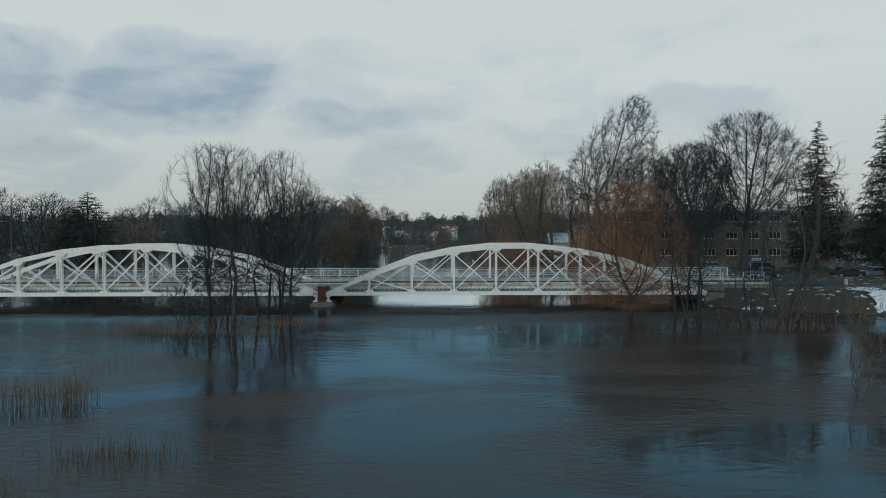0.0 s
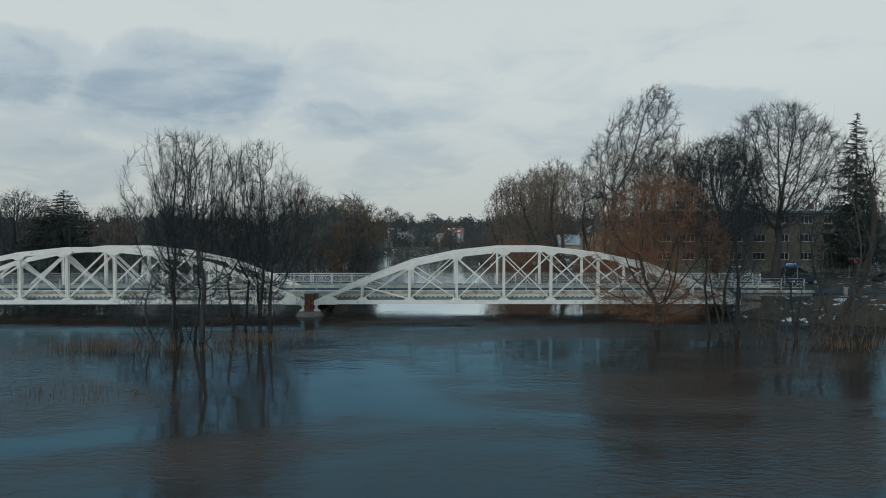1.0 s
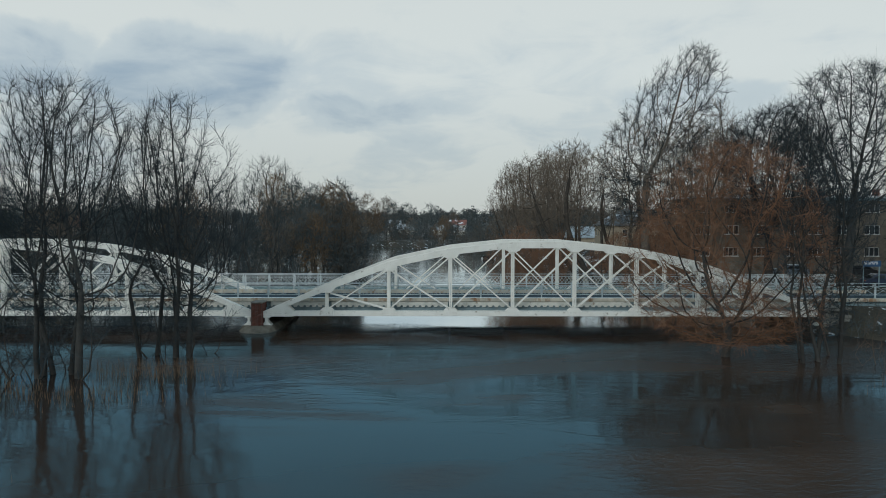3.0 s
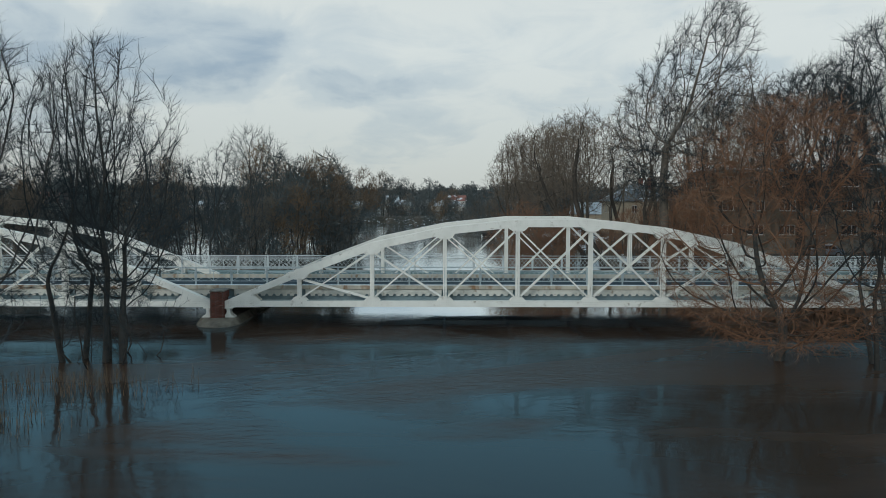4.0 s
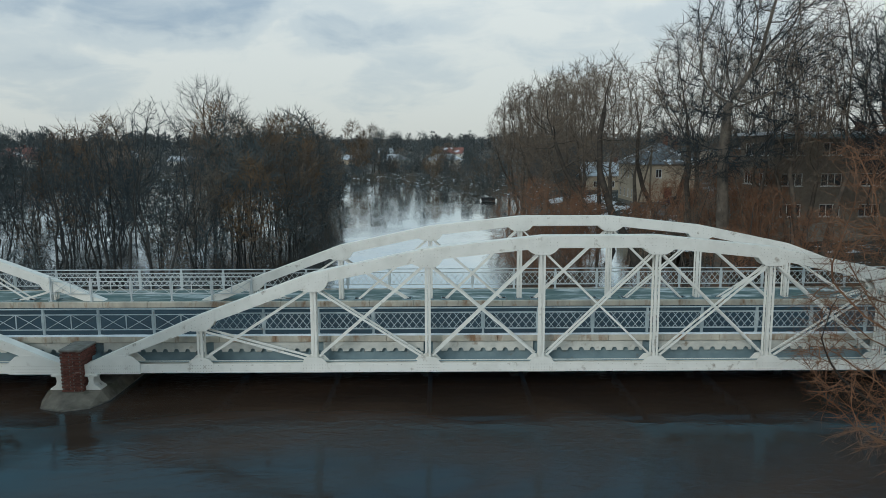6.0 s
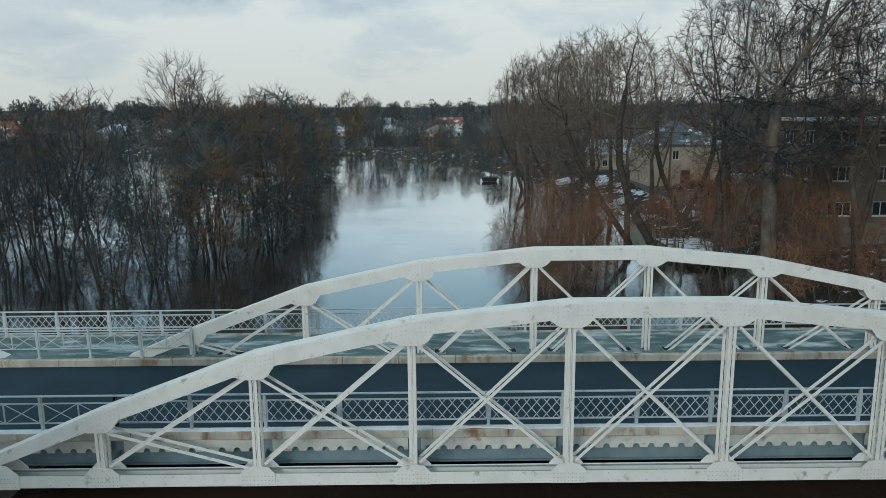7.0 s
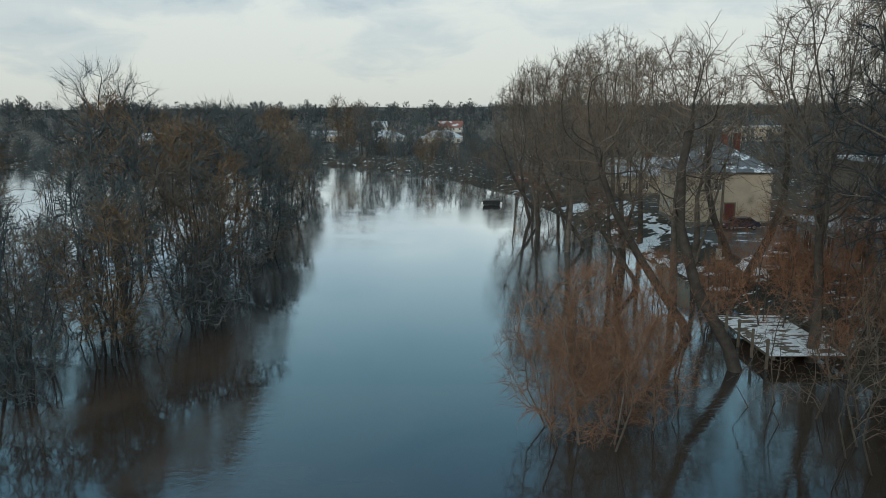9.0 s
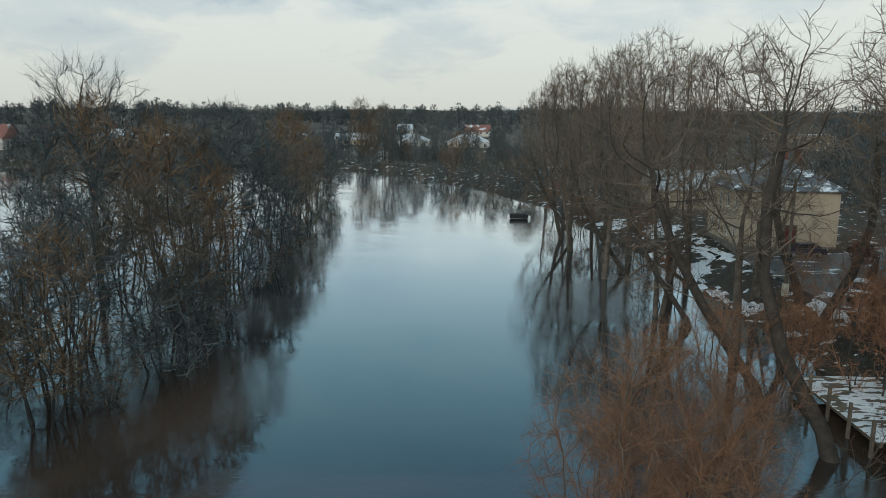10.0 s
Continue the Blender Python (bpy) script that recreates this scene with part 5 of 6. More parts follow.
spruce = make_spruce(81, 21)
spruce.matrix_basis = pose(49.0, 24.5, 2.4) @ Matrix.Scale(1.12, 4)
copy_thing(spruce, pose(53.2, 14.0, 2.4, 0, 0, 70))
copy_thing(spruce, pose(-66.5, 34, 0.0, 0, 0, 140) @ Matrix.Diagonal((1.7, 1.7, 0.66, 1)))


def merged(kinds_data, spots):
    """One big mesh out of many turned and scaled copies."""
    verts, faces, base = [], [], 0
    for x, y, z, size, tall, turn, k in spots:
        v, f3, f4 = kinds_data[k]
        c, s = math.cos(turn) * size, math.sin(turn) * size
        verts.append(np.stack((v[:, 0] * c - v[:, 1] * s + x, v[:, 0] * s + v[:, 1] * c + y, v[:, 2] * tall + z), 1))
        faces += [tuple(q) for q in (f3 + base).tolist()] + [tuple(q) for q in (f4 + base).tolist()]
        base += len(v)
    return np.concatenate(verts).tolist(), faces


def far_kind(seed, height, wide, slivers, half):
    """A rounded bare tree for the distance: a stem and a crown of slivers that spread up and out."""
    rng = random.Random(seed)
    verts, faces = [], []
    tube(verts, faces, [Vector((0, 0, -1)), Vector((0.1, 0, height * 0.4)), Vector((0, 0.2, height * 0.9))], [half * 2, half * 1.4, 0], 3)
    for _ in range(slivers):
        t = rng.random()
        a = rng.random() * 2 * math.pi
        f = rng.random() ** 0.5
        r = wide * math.sqrt(max(0.05, 1 - ((t - 0.45) / 0.55) ** 2)) * f * (1 + 0.35 * noise.noise((math.cos(a) * 2, math.sin(a) * 2 + seed, t * 4)))
        tip = Vector((r * math.cos(a), r * math.sin(a), height * (0.04 + 0.98 * t)))
        back = Vector((tip.x * 0.55 + rng.gauss(0, 0.3), tip.y * 0.55 + rng.gauss(0, 0.3), tip.z - height * rng.uniform(0.08, 0.22)))
        twiglet(verts, faces, back, tip, half * rng.uniform(0.6, 1.3), rng)
    return (np.array(verts), np.array([f for f in faces if len(f) == 3]), np.array([f for f in faces if len(f) == 4]))


def make_far_woods():
    near_kinds = [far_kind(91, 12, 4.2, 300, 0.07), far_kind(92, 12, 3.4, 260, 0.07), far_kind(93, 10, 4.8, 300, 0.07)]
    far_kinds = [far_kind(94, 12, 4.4, 110, 0.24), far_kind(95, 12, 3.6, 90, 0.24), far_kind(96, 10, 5.0, 110, 0.24)]
    rng = random.Random(5)
    groups = {"bank": [], "slope": []}

    def add(where, x, y, size, wide=1.2):
        z = ground_height(x, y)
        if z > 0.3 and not (19 < x < 62 and 30 < y < 98) and not (-1 < y < 11):
            groups[where].append((x, y, z - 0.3, size * wide * rng.uniform(0.85, 1.2), size * rng.uniform(0.75, 1.2), rng.random() * 6.3, rng.randrange(3)))

    # the far bank, both sides of the valley, then the slopes up to the skyline
    for _ in range(150):
        add("bank", rng.uniform(-150, 30), rng.uniform(214, 236), rng.uniform(0.2, 0.55))
    for _ in range(80):
        add("bank", rng.uniform(-170, 60), rng.uniform(236, 290), rng.uniform(0.35, 0.75))
    for _ in range(75):
        add("bank", rng.uniform(18, 150), rng.uniform(96, 230), rng.uniform(0.9, 1.45))
    for _ in range(50):
        add("bank", rng.uniform(50, 150), rng.uniform(-10, 120), rng.uniform(0.9, 1.35))
    for _ in range(85):
        add("bank", rng.uniform(-210, -108), rng.uniform(12, 235), rng.uniform(0.75, 1.15))
    for _ in range(330):
        a, d = rng.uniform(-0.76, 0.72), rng.uniform(290, 540)
        add("slope", d * math.sin(a) - 5, d * math.cos(a), rng.uniform(0.45, 0.8))
    for _ in range(720):
        a, d = rng.uniform(-0.78, 0.76), rng.uniform(540, 980)
        add("slope", d * math.sin(a) - 5, d * math.cos(a), rng.uniform(0.7, 1.25), 1.6)
    for where, label, kinds in (("bank", "bare winter woods along the far banks", near_kinds), ("slope", "dark bare woods on the distant slopes", far_kinds)):
        ob = mesh_object("far_woods", *merged(kinds, groups[where]), TWIG_FAR)
        tagged(ob, label, "woods", kind="stuff")


make_far_woods()


def lay_snow(label, x0, x1, y0, y1, share, seed, cell=0.45):
    """Thin uneven sheets of old snow that follow the ground."""
    nx, ny = int((x1 - x0) / cell), int((y1 - y0) / cell)
    verts, faces, index = [], [], {}

    def corner(i, j):
        if (i, j) not in index:
            x, y = x0 + i * cell, y0 + j * cell
            depth = 0.05 + 0.05 * noise.noise((x * 0.8, y * 0.8, seed))
            index[(i, j)] = len(verts)
            verts.append((x + 0.2 * noise.noise((x * 2, y * 2, 1)), y + 0.2 * noise.noise((x * 2, y * 2, 6)), ground_height(x, y) + depth))
        return index[(i, j)]

    for i in range(nx):
        for j in range(ny):
            x, y = x0 + (i + 0.5) * cell, y0 + (j + 0.5) * cell
            if ground_height(x, y) > 0.12 and noise.noise((x * 0.22, y * 0.16, seed)) + 0.45 * noise.noise((x * 0.9, y * 0.9, seed + 3)) > share:
                faces.append((corner(i, j), corner(i + 1, j), corner(i + 1, j + 1), corner(i, j + 1)))
    ob = mesh_object("snow_patches", verts, faces, SNOW)
    for f in ob.data.polygons:
        f.use_smooth = True
    tagged(ob, label, "snow", kind="stuff")


lay_snow("patches of old snow along the flooded bank", 11, 23, 50, 110, 0.10, 4)
lay_snow("patches of old snow on the road bank", 25, 60, -12, -0.6, 0.30, 9)


def make_scrub():
    """Dead grass, bramble and low twigs over the banks."""
    rng = random.Random(77)
    verts, faces = [], []
    made = 0
    while made < 2600:
        x, y = rng.uniform(16, 62), rng.uniform(-32, 118)
        if made % 5 == 0:
            x, y = rng.uniform(22, 60), rng.uniform(-16, 0)
        z = ground_height(x, y)
        if z < 0.05 or (-0.5 < y < 12.5) or (22 < x < 61 and 34 < y < 49) or (22 < x < 36 and 76 < y < 94):
            made += 1
            continue
        tall = rng.uniform(0.25, 0.9) * (1.6 if x < 32 else 0.8)
        for _ in range(9):
            p = Vector((x + rng.gauss(0, 0.35), y + rng.gauss(0, 0.35), z - 0.05))
            tip = p + Vector((rng.gauss(0, 0.35), rng.gauss(0, 0.35), rng.uniform(0.5, 1.0))) * tall
            twiglet(verts, faces, p, tip, 0.018, rng)
            for _ in range(3):
                q = p.lerp(tip, rng.uniform(0.3, 0.9))
                twiglet(verts, faces, q, q + Vector((rng.gauss(0, 0.4), rng.gauss(0, 0.4), rng.uniform(0.1, 0.6))) * tall * 0.5, 0.012, rng)
        made += 1
    ob = mesh_object("bank_scrub", verts, faces, TWIG_ISLAND)
    return tagged(ob, "dead grass and low brown scrub on the river bank", "scrub", kind="stuff")


make_scrub()

# ---- buildings ----


def wall_mesh(w, h, holes, deep=0.3):
    """A wall from x = 0 to w, front at y = 0, with rectangular holes (x0, x1, z0, z1) through it."""
    bm = bmesh.new()
    xs = sorted({0.0, w, *[v for o in holes for v in o[:2]]})
    zs = sorted({0.0, h, *[v for o in holes for v in o[2:]]})
    grid = {}

    def vert(x, y, z):
        key = (round(x, 4), round(y, 4), round(z, 4))
        if key not in grid:
            grid[key] = bm.verts.new(key)
        return grid[key]

    for x0, x1 in zip(xs, xs[1:]):
        for z0, z1 in zip(zs, zs[1:]):
            mx, mz = (x0 + x1) / 2, (z0 + z1) / 2
            if not any(a < mx < b and c < mz < d for a, b, c, d in holes):
                for y in (0, deep):
                    bm.faces.new([vert(x, y, z) for x, z in ((x0, z0), (x1, z0), (x1, z1), (x0, z1))])
    for a, b, c, d in holes + [(0.0, w, 0.0, h)]:
        for (xa, za), (xb, zb) in (((a, c), (b, c)), ((b, c), (b, d)), ((b, d), (a, d)), ((a, d), (a, c))):
            bm.faces.new((vert(xa, 0, za), vert(xb, 0, zb), vert(xb, deep, zb), vert(xa, deep, za)))
    return bm


def add_window(parent, x0, x1, z0, z1, bars=2, sill=True):
    """A framed window in a wall's local plane."""
    t, n = 0.075, bars + 1
    w, h = x1 - x0 - 0.006, z1 - z0 - 0.006
    lights = [(t + (w - t) * i / n, (w - t) * (i + 1) / n, t, h - t) for i in range(n)]
    frame_ob = part("window", wall_mesh(w, h, lights, 0.08), FRAME_WHITE, parent, "white framed window")
    frame_ob.matrix_basis = pose(x0 + 0.003, 0.1, z0 + 0.003)
    part("pane", boxed(0.02, w - 0.02, 0.03, 0.045, 0.02, h - 0.02), GLASS_DARK, frame_ob, "dark glass pane")
    if sill:
        part("sill", boxed(-0.05, w + 0.05, -0.16, -0.002, -0.06, -0.006), FRAME_WHITE, frame_ob)


def roof_mesh(w, d, h, rise, over, kind):
    bm = bmesh.new()
    x0, x1, y0, y1 = -over, w + over, -over, d + over
    if kind == "flat":
        box(bm, x0, x1, y0, y1, h, h + 0.3)
        return bm
    if kind == "hip":
        inset = min(w, d) / 2 + over
        ridge = [((x0 + inset), (y0 + y1) / 2), ((x1 - inset), (y0 + y1) / 2)] if w >= d else [((x0 + x1) / 2, y0 + inset), ((x0 + x1) / 2, y1 - inset)]
        if abs(w - d) < 0.2:
            ridge = [((x0 + x1) / 2 - 0.4, (y0 + y1) / 2), ((x0 + x1) / 2 + 0.4, (y0 + y1) / 2)]
    else:
        ridge = [(x0, (y0 + y1) / 2), (x1, (y0 + y1) / 2)]
    low = [bm.verts.new((x, y, h - 0.12)) for x, y in ((x0, y0), (x1, y0), (x1, y1), (x0, y1))]
    eave = [bm.verts.new((x, y, h + 0.03)) for x, y in ((x0, y0), (x1, y0), (x1, y1), (x0, y1))]
    r = [bm.verts.new((x, y, h + rise)) for x, y in ridge]
    bm.faces.new(low[::-1])
    for i in range(4):
        bm.faces.new((low[i], low[(i + 1) % 4], eave[(i + 1) % 4], eave[i]))
    if kind == "hip" and w < d - 0.2:
        bm.faces.new((eave[0], eave[1], r[0]))
        bm.faces.new((eave[1], eave[2], r[1], r[0]))
        bm.faces.new((eave[2], eave[3], r[1]))
        bm.faces.new((eave[3], eave[0], r[0], r[1]))
    else:
        bm.faces.new((eave[0], eave[1], r[1], r[0]))
        bm.faces.new((eave[1], eave[2], r[1]))
        bm.faces.new((eave[2], eave[3], r[0], r[1]))
        bm.faces.new((eave[3], eave[0], r[0]))
    return bm


def make_house(name, label, at, w, d, h, roof, rise, wall_mat, roof_mat, cols, rows, win=(1.1, 1.4), side_cols=2, over=0.35, chimneys=((0.5, 0.5),), bars=1, skip=(), sills=0.95):
    """A house with its near corner at `at`, front towards -y, windows in front and in both sides."""
    house = thing(name, label, "building", "buildings", at=at)
    storey = h / rows

    def holes(width, count):
        out = []
        for i in range(count):
            for r in range(rows):
                x = width * (i + 0.5) / count
                z = r * storey + sills
                out.append((x - win[0] / 2, x + win[0] / 2, z, min(z + win[1], h - 0.25)))
        return out

    for tag, width, count, m in (("wall_front", w, cols, pose(0, 0, 0)), ("wall_side", d - 0.61, side_cols, pose(0, d - 0.305, 0, 0, 0, -90)), ("wall_side", d - 0.61, side_cols, pose(w, 0.305, 0, 0, 0, 90))):
        spots = [o for n, o in enumerate(holes(width, count)) if not (tag == "wall_front" and n in skip)]
        wall = part("wall", wall_mesh(width, h, spots), wall_mat, house)
        wall.matrix_basis = m
        for o in spots:
            add_window(wall, *o, bars=bars)
    wall = part("wall", wall_mesh(w, h, []), wall_mat, house)
    wall.matrix_basis = pose(w, d, 0, 0, 0, 180)
    part("plinth", boxed(-0.05, w + 0.05, -0.05, d + 0.05, -1.9, 0.35), STONE, house)
    part("floor_slab", boxed(0.31, w - 0.31, 0.31, d - 0.31, h - 0.3, h - 0.14), UNDERSIDE, house)
    top = part("roof", roof_mesh(w, d, h, rise, over, roof), roof_mat, house)
    for u, v in chimneys:
        x, y = w * u, d * v
        z = h + (rise * 0.55 if roof != "flat" else 0.2)
        bm = boxed(x - 0.32, x + 0.32, y - 0.32, y + 0.32, z, h + rise + 0.9)
        box(bm, x - 0.38, x + 0.38, y - 0.38, y + 0.38, h + rise + 0.9, h + rise + 1.02)
        part("chimney", bm, BRICK, top, "red brick chimney")
    return house


flats = make_house("apartment_block", "three-storey grey-brown brick apartment block with snowy flat roof", pose(24.2, 36.5, 3.5), 33.4, 7.5, 8.6, "flat", 0.3, BRICK_GREY, SNOW, 9, 3, win=(2.0, 1.2), side_cols=2, bars=2,
                   chimneys=((0.12, 0.5), (0.3, 0.5), (0.52, 0.5), (0.8, 0.5)))
part("roof_edge", boxed(-0.4, 33.8, -0.42, -0.36, 8.25, 8.62), PAINT_GREY, flats)
villa = make_house("old_villa", "ochre plastered two-storey villa with snowy slate hip roof", pose(23.6, 82.2, 2.1), 10.2, 10.0, 6.3, "hip", 3.3, PLASTER, SLATE, 4, 2, win=(0.95, 1.35), side_cols=4, over=0.5,
                   chimneys=((0.62, 0.55), (0.8, 0.62)), skip=(0, 1, 2, 4, 5, 6, 7), bars=1)
door = part("door", boxed(4.75, 5.85, -0.06, 0.02, 0.35, 2.5, bevel=0.01), plain("dark_red_door", (0.12, 0.03, 0.025), 0.6), villa, "dark red panelled front door")
part("door_frame", boxed(4.6, 6.0, -0.05, -0.004, 0.35, 2.65), WOOD_GREY, villa)
annex = make_house("terrace_house", "low grey-green annex with a snowy roof terrace and trellis rail", pose(28.0, 56.0, 2.0), 6.8, 8, 3.4, "flat", 0.25, PAINT_GREY, ROOF_SNOW, 2, 1, win=(1.3, 1.9), side_cols=2, chimneys=(), sills=0.9)
for a, b in (((1.6, 7.6), (1.6, 0.3)), ((1.6, 0.3), (6.4, 0.3))):
    a, b = Vector((*a, 0)), Vector((*b, 0))
    d = (b - a).normalized()
    bm = bmesh.new()
    bar(bm, a + UP * 4.62, b + UP * 4.62, 0.09, 0.06, UP)
    rail = part("terrace_rail", bm, WOOD_GREY, annex, "grey timber trellis rail")
    n = 5
    w = (b - a).length / n
    for i in range(n):
        p = a + d * (w * i + 0.06)
        bm = bmesh.new()
        bar(bm, p + UP * 3.66, p + UP * 4.58, 0.09, 0.09, d)
        part("rail_post", bm, WOOD_GREY, rail)
        for low, high in ((3.76, 4.5), (4.5, 3.76)):
            bm = bmesh.new()
            side = d.cross(UP) * (0.02 if low < high else -0.02)
            bar(bm, p + side + d * 0.08 + UP * low, p + side + d * (w - 0.08) + UP * high, 0.07, 0.02, side)
            part("trellis_bar", bm, WOOD_GREY, rail)
make_house("brown_house", "ochre-brown brick house with a snow-edged flat roof", pose(35.3, 63.0, 2.0), 10, 9, 8.6, "flat", 0.3, BRICK_GREY, ROOF_SNOW, 3, 2, win=(1.2, 1.4), side_cols=1, chimneys=(), skip=(0, 1))
make_house("long_house", "low plastered house with snow on its roof", pose(22.5, 112, 2.2), 16, 9, 3.2, "gable", 2.6, PLASTER, ROOF_SNOW, 5, 1, win=(1.0, 1.2), chimneys=((0.4, 0.5),))
make_house("long_house", "two-storey ochre house with a row of windows behind trees", pose(112, 290, 3.0), 24, 10, 6.2, "flat", 0.3, PLASTER, ROOF_SNOW, 7, 2, win=(1.4, 1.3), chimneys=())
make_house("small_house", "white house with a bright red roof on the far bank", pose(-6, 392, 2.6), 13, 10, 5.0, "gable", 3.4, WHITE_WALL, ROOF_RED, 4, 2, win=(1.0, 1.2), chimneys=((0.3, 0.5),))
make_house("small_house", "pale house with a snow-covered hip roof", pose(-13, 300, 2.3), 17, 10, 3.0, "hip", 2.8, WHITE_WALL, ROOF_SNOW, 5, 1, chimneys=())
make_house("small_house", "pale house with a snow-covered hip roof", pose(-36, 305, 2.3), 15, 10, 3.2, "hip", 2.6, WHITE_WALL, ROOF_SNOW, 4, 1, chimneys=())
make_house("small_house", "tall white gabled house among bare trees", pose(-43, 400, 3.0), 8, 9, 5.0, "gable", 3.0, WHITE_WALL, ROOF_SNOW, 3, 2, win=(0.9, 1.1), chimneys=())
make_house("small_house", "low house with snow on its roof", pose(-62, 318, 2.4), 14, 9, 3.0, "gable", 2.4, PLASTER, ROOF_SNOW, 4, 1, chimneys=())
make_house("small_house", "white house with a snowy hip roof beyond the flood", pose(-150, 285, 2.3), 13, 10, 4.6, "hip", 3.0, WHITE_WALL, ROOF_SNOW, 3, 1, win=(1.2, 1.4), chimneys=((0.5, 0.5),))
make_house("small_house", "low grey house with snow on its roof", pose(-128, 292, 2.3), 16, 9, 3.0, "gable", 2.4, WHITE_WALL, ROOF_SNOW, 5, 1, chimneys=())
make_house("small_house", "house with a red tiled gable roof beyond the flood", pose(-182, 258, 2.2), 13, 11, 4.4, "gable", 5.0, WHITE_WALL, ROOF_RED, 3, 1, win=(1.2, 1.4), chimneys=((0.6, 0.5),))
make_house("small_house", "low house with snow on its roof", pose(-92, 340, 2.6), 13, 9, 3.0, "hip", 2.4, PLASTER, ROOF_SNOW, 4, 1, chimneys=())
make_house("small_house", "orange-brown wooden house beside the road", pose(63, 18, 2.2), 10, 9, 5.2, "gable", 3.6, material("orange_boards", (0.3, 0.14, 0.07), (0.22, 0.1, 0.05), 2.0, (0.4, 0.7), 0.85), SLATE, 3, 1, win=(1.0, 1.3), chimneys=((0.5, 0.5),))

# ---- cars ----


def make_car(label, paint, at, snow=False, tall=1.0):
    car = thing("parked_car", label, "car", "parked cars", at=at)
    side = [(-2.1, 0.35), (-2.15, 0.62), (-2.0, 0.86), (-1.15, 0.94), (1.45, 0.96), (2.05, 0.88), (2.15, 0.55), (2.08, 0.32)]
    side = [(x, z * (1 + 0.12 * (tall - 1))) for x, z in side]
    cabin = [(-1.2, 0.93), (-0.55, 1.38 * tall), (0.95, 1.42 * tall), (1.62, 0.95)]
    bm = bmesh.new()
    slab(bm, side, -0.85, 0.85)
    bmesh.ops.bevel(bm, geom=bm.edges[:], offset=0.05, segments=2, affect="EDGES")
    part("body", bm, paint, car)
    bm = bmesh.new()
    slab(bm, cabin, -0.78, 0.78)
    for v in bm.verts:
        if v.co.z > 1.2:
            v.co.y *= 0.82
    bmesh.ops.bevel(bm, geom=bm.edges[:], offset=0.04, segments=2, affect="EDGES")
    part("cabin", bm, paint, car)
    for s in (-1, 1):
        for x0, x1, xt0, xt1 in ((-0.95, 0.12, -0.45, 0.12), (0.2, 1.3, 0.2, 0.88)):
            bm = bmesh.new()
            zt = 1.3 * tall
            f = (zt - 0.98) / (1.4 * tall - 0.98)
            y0, y1 = 0.79, 0.79 - 0.145 * f
            v = [bm.verts.new((x, s * y, z)) for x, y, z in ((x0, y0, 0.99), (x1, y0, 0.99), (xt1, y1 + 0.012, zt), (xt0, y1 + 0.012, zt))]
            bm.faces.new(v)
            bmesh.ops.solidify(bm, geom=bm.faces[:], thickness=0.01)
            part("side_window", bm, GLASS_DARK, car)
    for xa, za, xb, zb in ((-1.16, 1.0, -0.62, 1.33 * tall), (1.58, 1.0, 1.05, 1.36 * tall)):
        bm = bmesh.new()
        n = Vector((zb - za, 0, xa - xb)).normalized() * (0.012 if xa > 0 else -0.012)
        v = [bm.verts.new((x + n.x, y, z + abs(n.z))) for x, y, z in ((xa, -0.66, za), (xa, 0.66, za), (xb, 0.56, zb), (xb, -0.56, zb))]
        bm.faces.new(v)
        bmesh.ops.solidify(bm, geom=bm.faces[:], thickness=0.008)
        part("windscreen", bm, GLASS_DARK, car)
    for x in (-1.32, 1.32):
        for s in (-1, 1):
            bm = bmesh.new()
            bmesh.ops.create_cone(bm, cap_ends=True, segments=20, radius1=0.32, radius2=0.32, depth=0.2, matrix=pose(x, s * 0.78, 0.32, 90))
            bmesh.ops.bevel(bm, geom=[e for e in bm.edges if len(e.link_faces) == 2 and any(len(f.verts) > 6 for f in e.link_faces)], offset=0.03, segments=1, affect="EDGES")
            wheel = part("wheel", bm, RUBBER, car)
            bm = bmesh.new()
            bmesh.ops.create_cone(bm, cap_ends=True, segments=14, radius1=0.2, radius2=0.17, depth=0.05, matrix=pose(x, s * 0.875, 0.32, 90 * s))
            part("rim", bm, CHROME, wheel)
    for s in (-1, 1):
        part("headlight", boxed(-2.16, -2.08, s * 0.6 - 0.16, s * 0.6 + 0.16, 0.62, 0.76, bevel=0.02), FRAME_WHITE, car, "pale headlight")
        part("tail_light", boxed(2.1, 2.165, s * 0.66 - 0.12, s * 0.66 + 0.12, 0.68, 0.84, bevel=0.02), ROOF_RED, car, "red tail light")
    if snow:
        part("snow_cover", boxed(-0.5, 0.9, -0.58, 0.58, 1.425 * tall, 1.5 * tall, bevel=0.03), SNOW, car, "snow lying on the roof")
        part("snow_cover", boxed(-1.95, -1.2, -0.7, 0.7, 0.945, 0.99, bevel=0.02), SNOW, car, "snow lying on the bonnet")
    return car


NAVY, BLACKISH, SILVER = plain("navy_car_paint", (0.02, 0.03, 0.06), 0.3, 0.2, 0.6), plain("black_car_paint", (0.018, 0.019, 0.022), 0.3, 0.1, 0.6), plain("silver_blue_paint", (0.19, 0.24, 0.3), 0.3, 0.4, 0.6)
make_car("dark blue saloon car parked before the ochre villa", NAVY, pose(28.6, 78.4, 2.15, 0, 0, 4))
make_car("black off-road car parked near the villa", BLACKISH, pose(34.4, 77.0, 2.2, 0, 0, 100), tall=1.2)
make_car("dark car with snow on its roof beside the flood", BLACKISH, pose(25.3, 61.2, 2.1, 0, 0, 62), snow=True)
make_car("light blue car parked before the flats", SILVER, pose(35.4, 32.0, 2.15, 0, 0, 6), snow=True)
make_car("dark car parked by the road", NAVY, pose(37.0, 15.5, 2.2, 0, 0, 175))
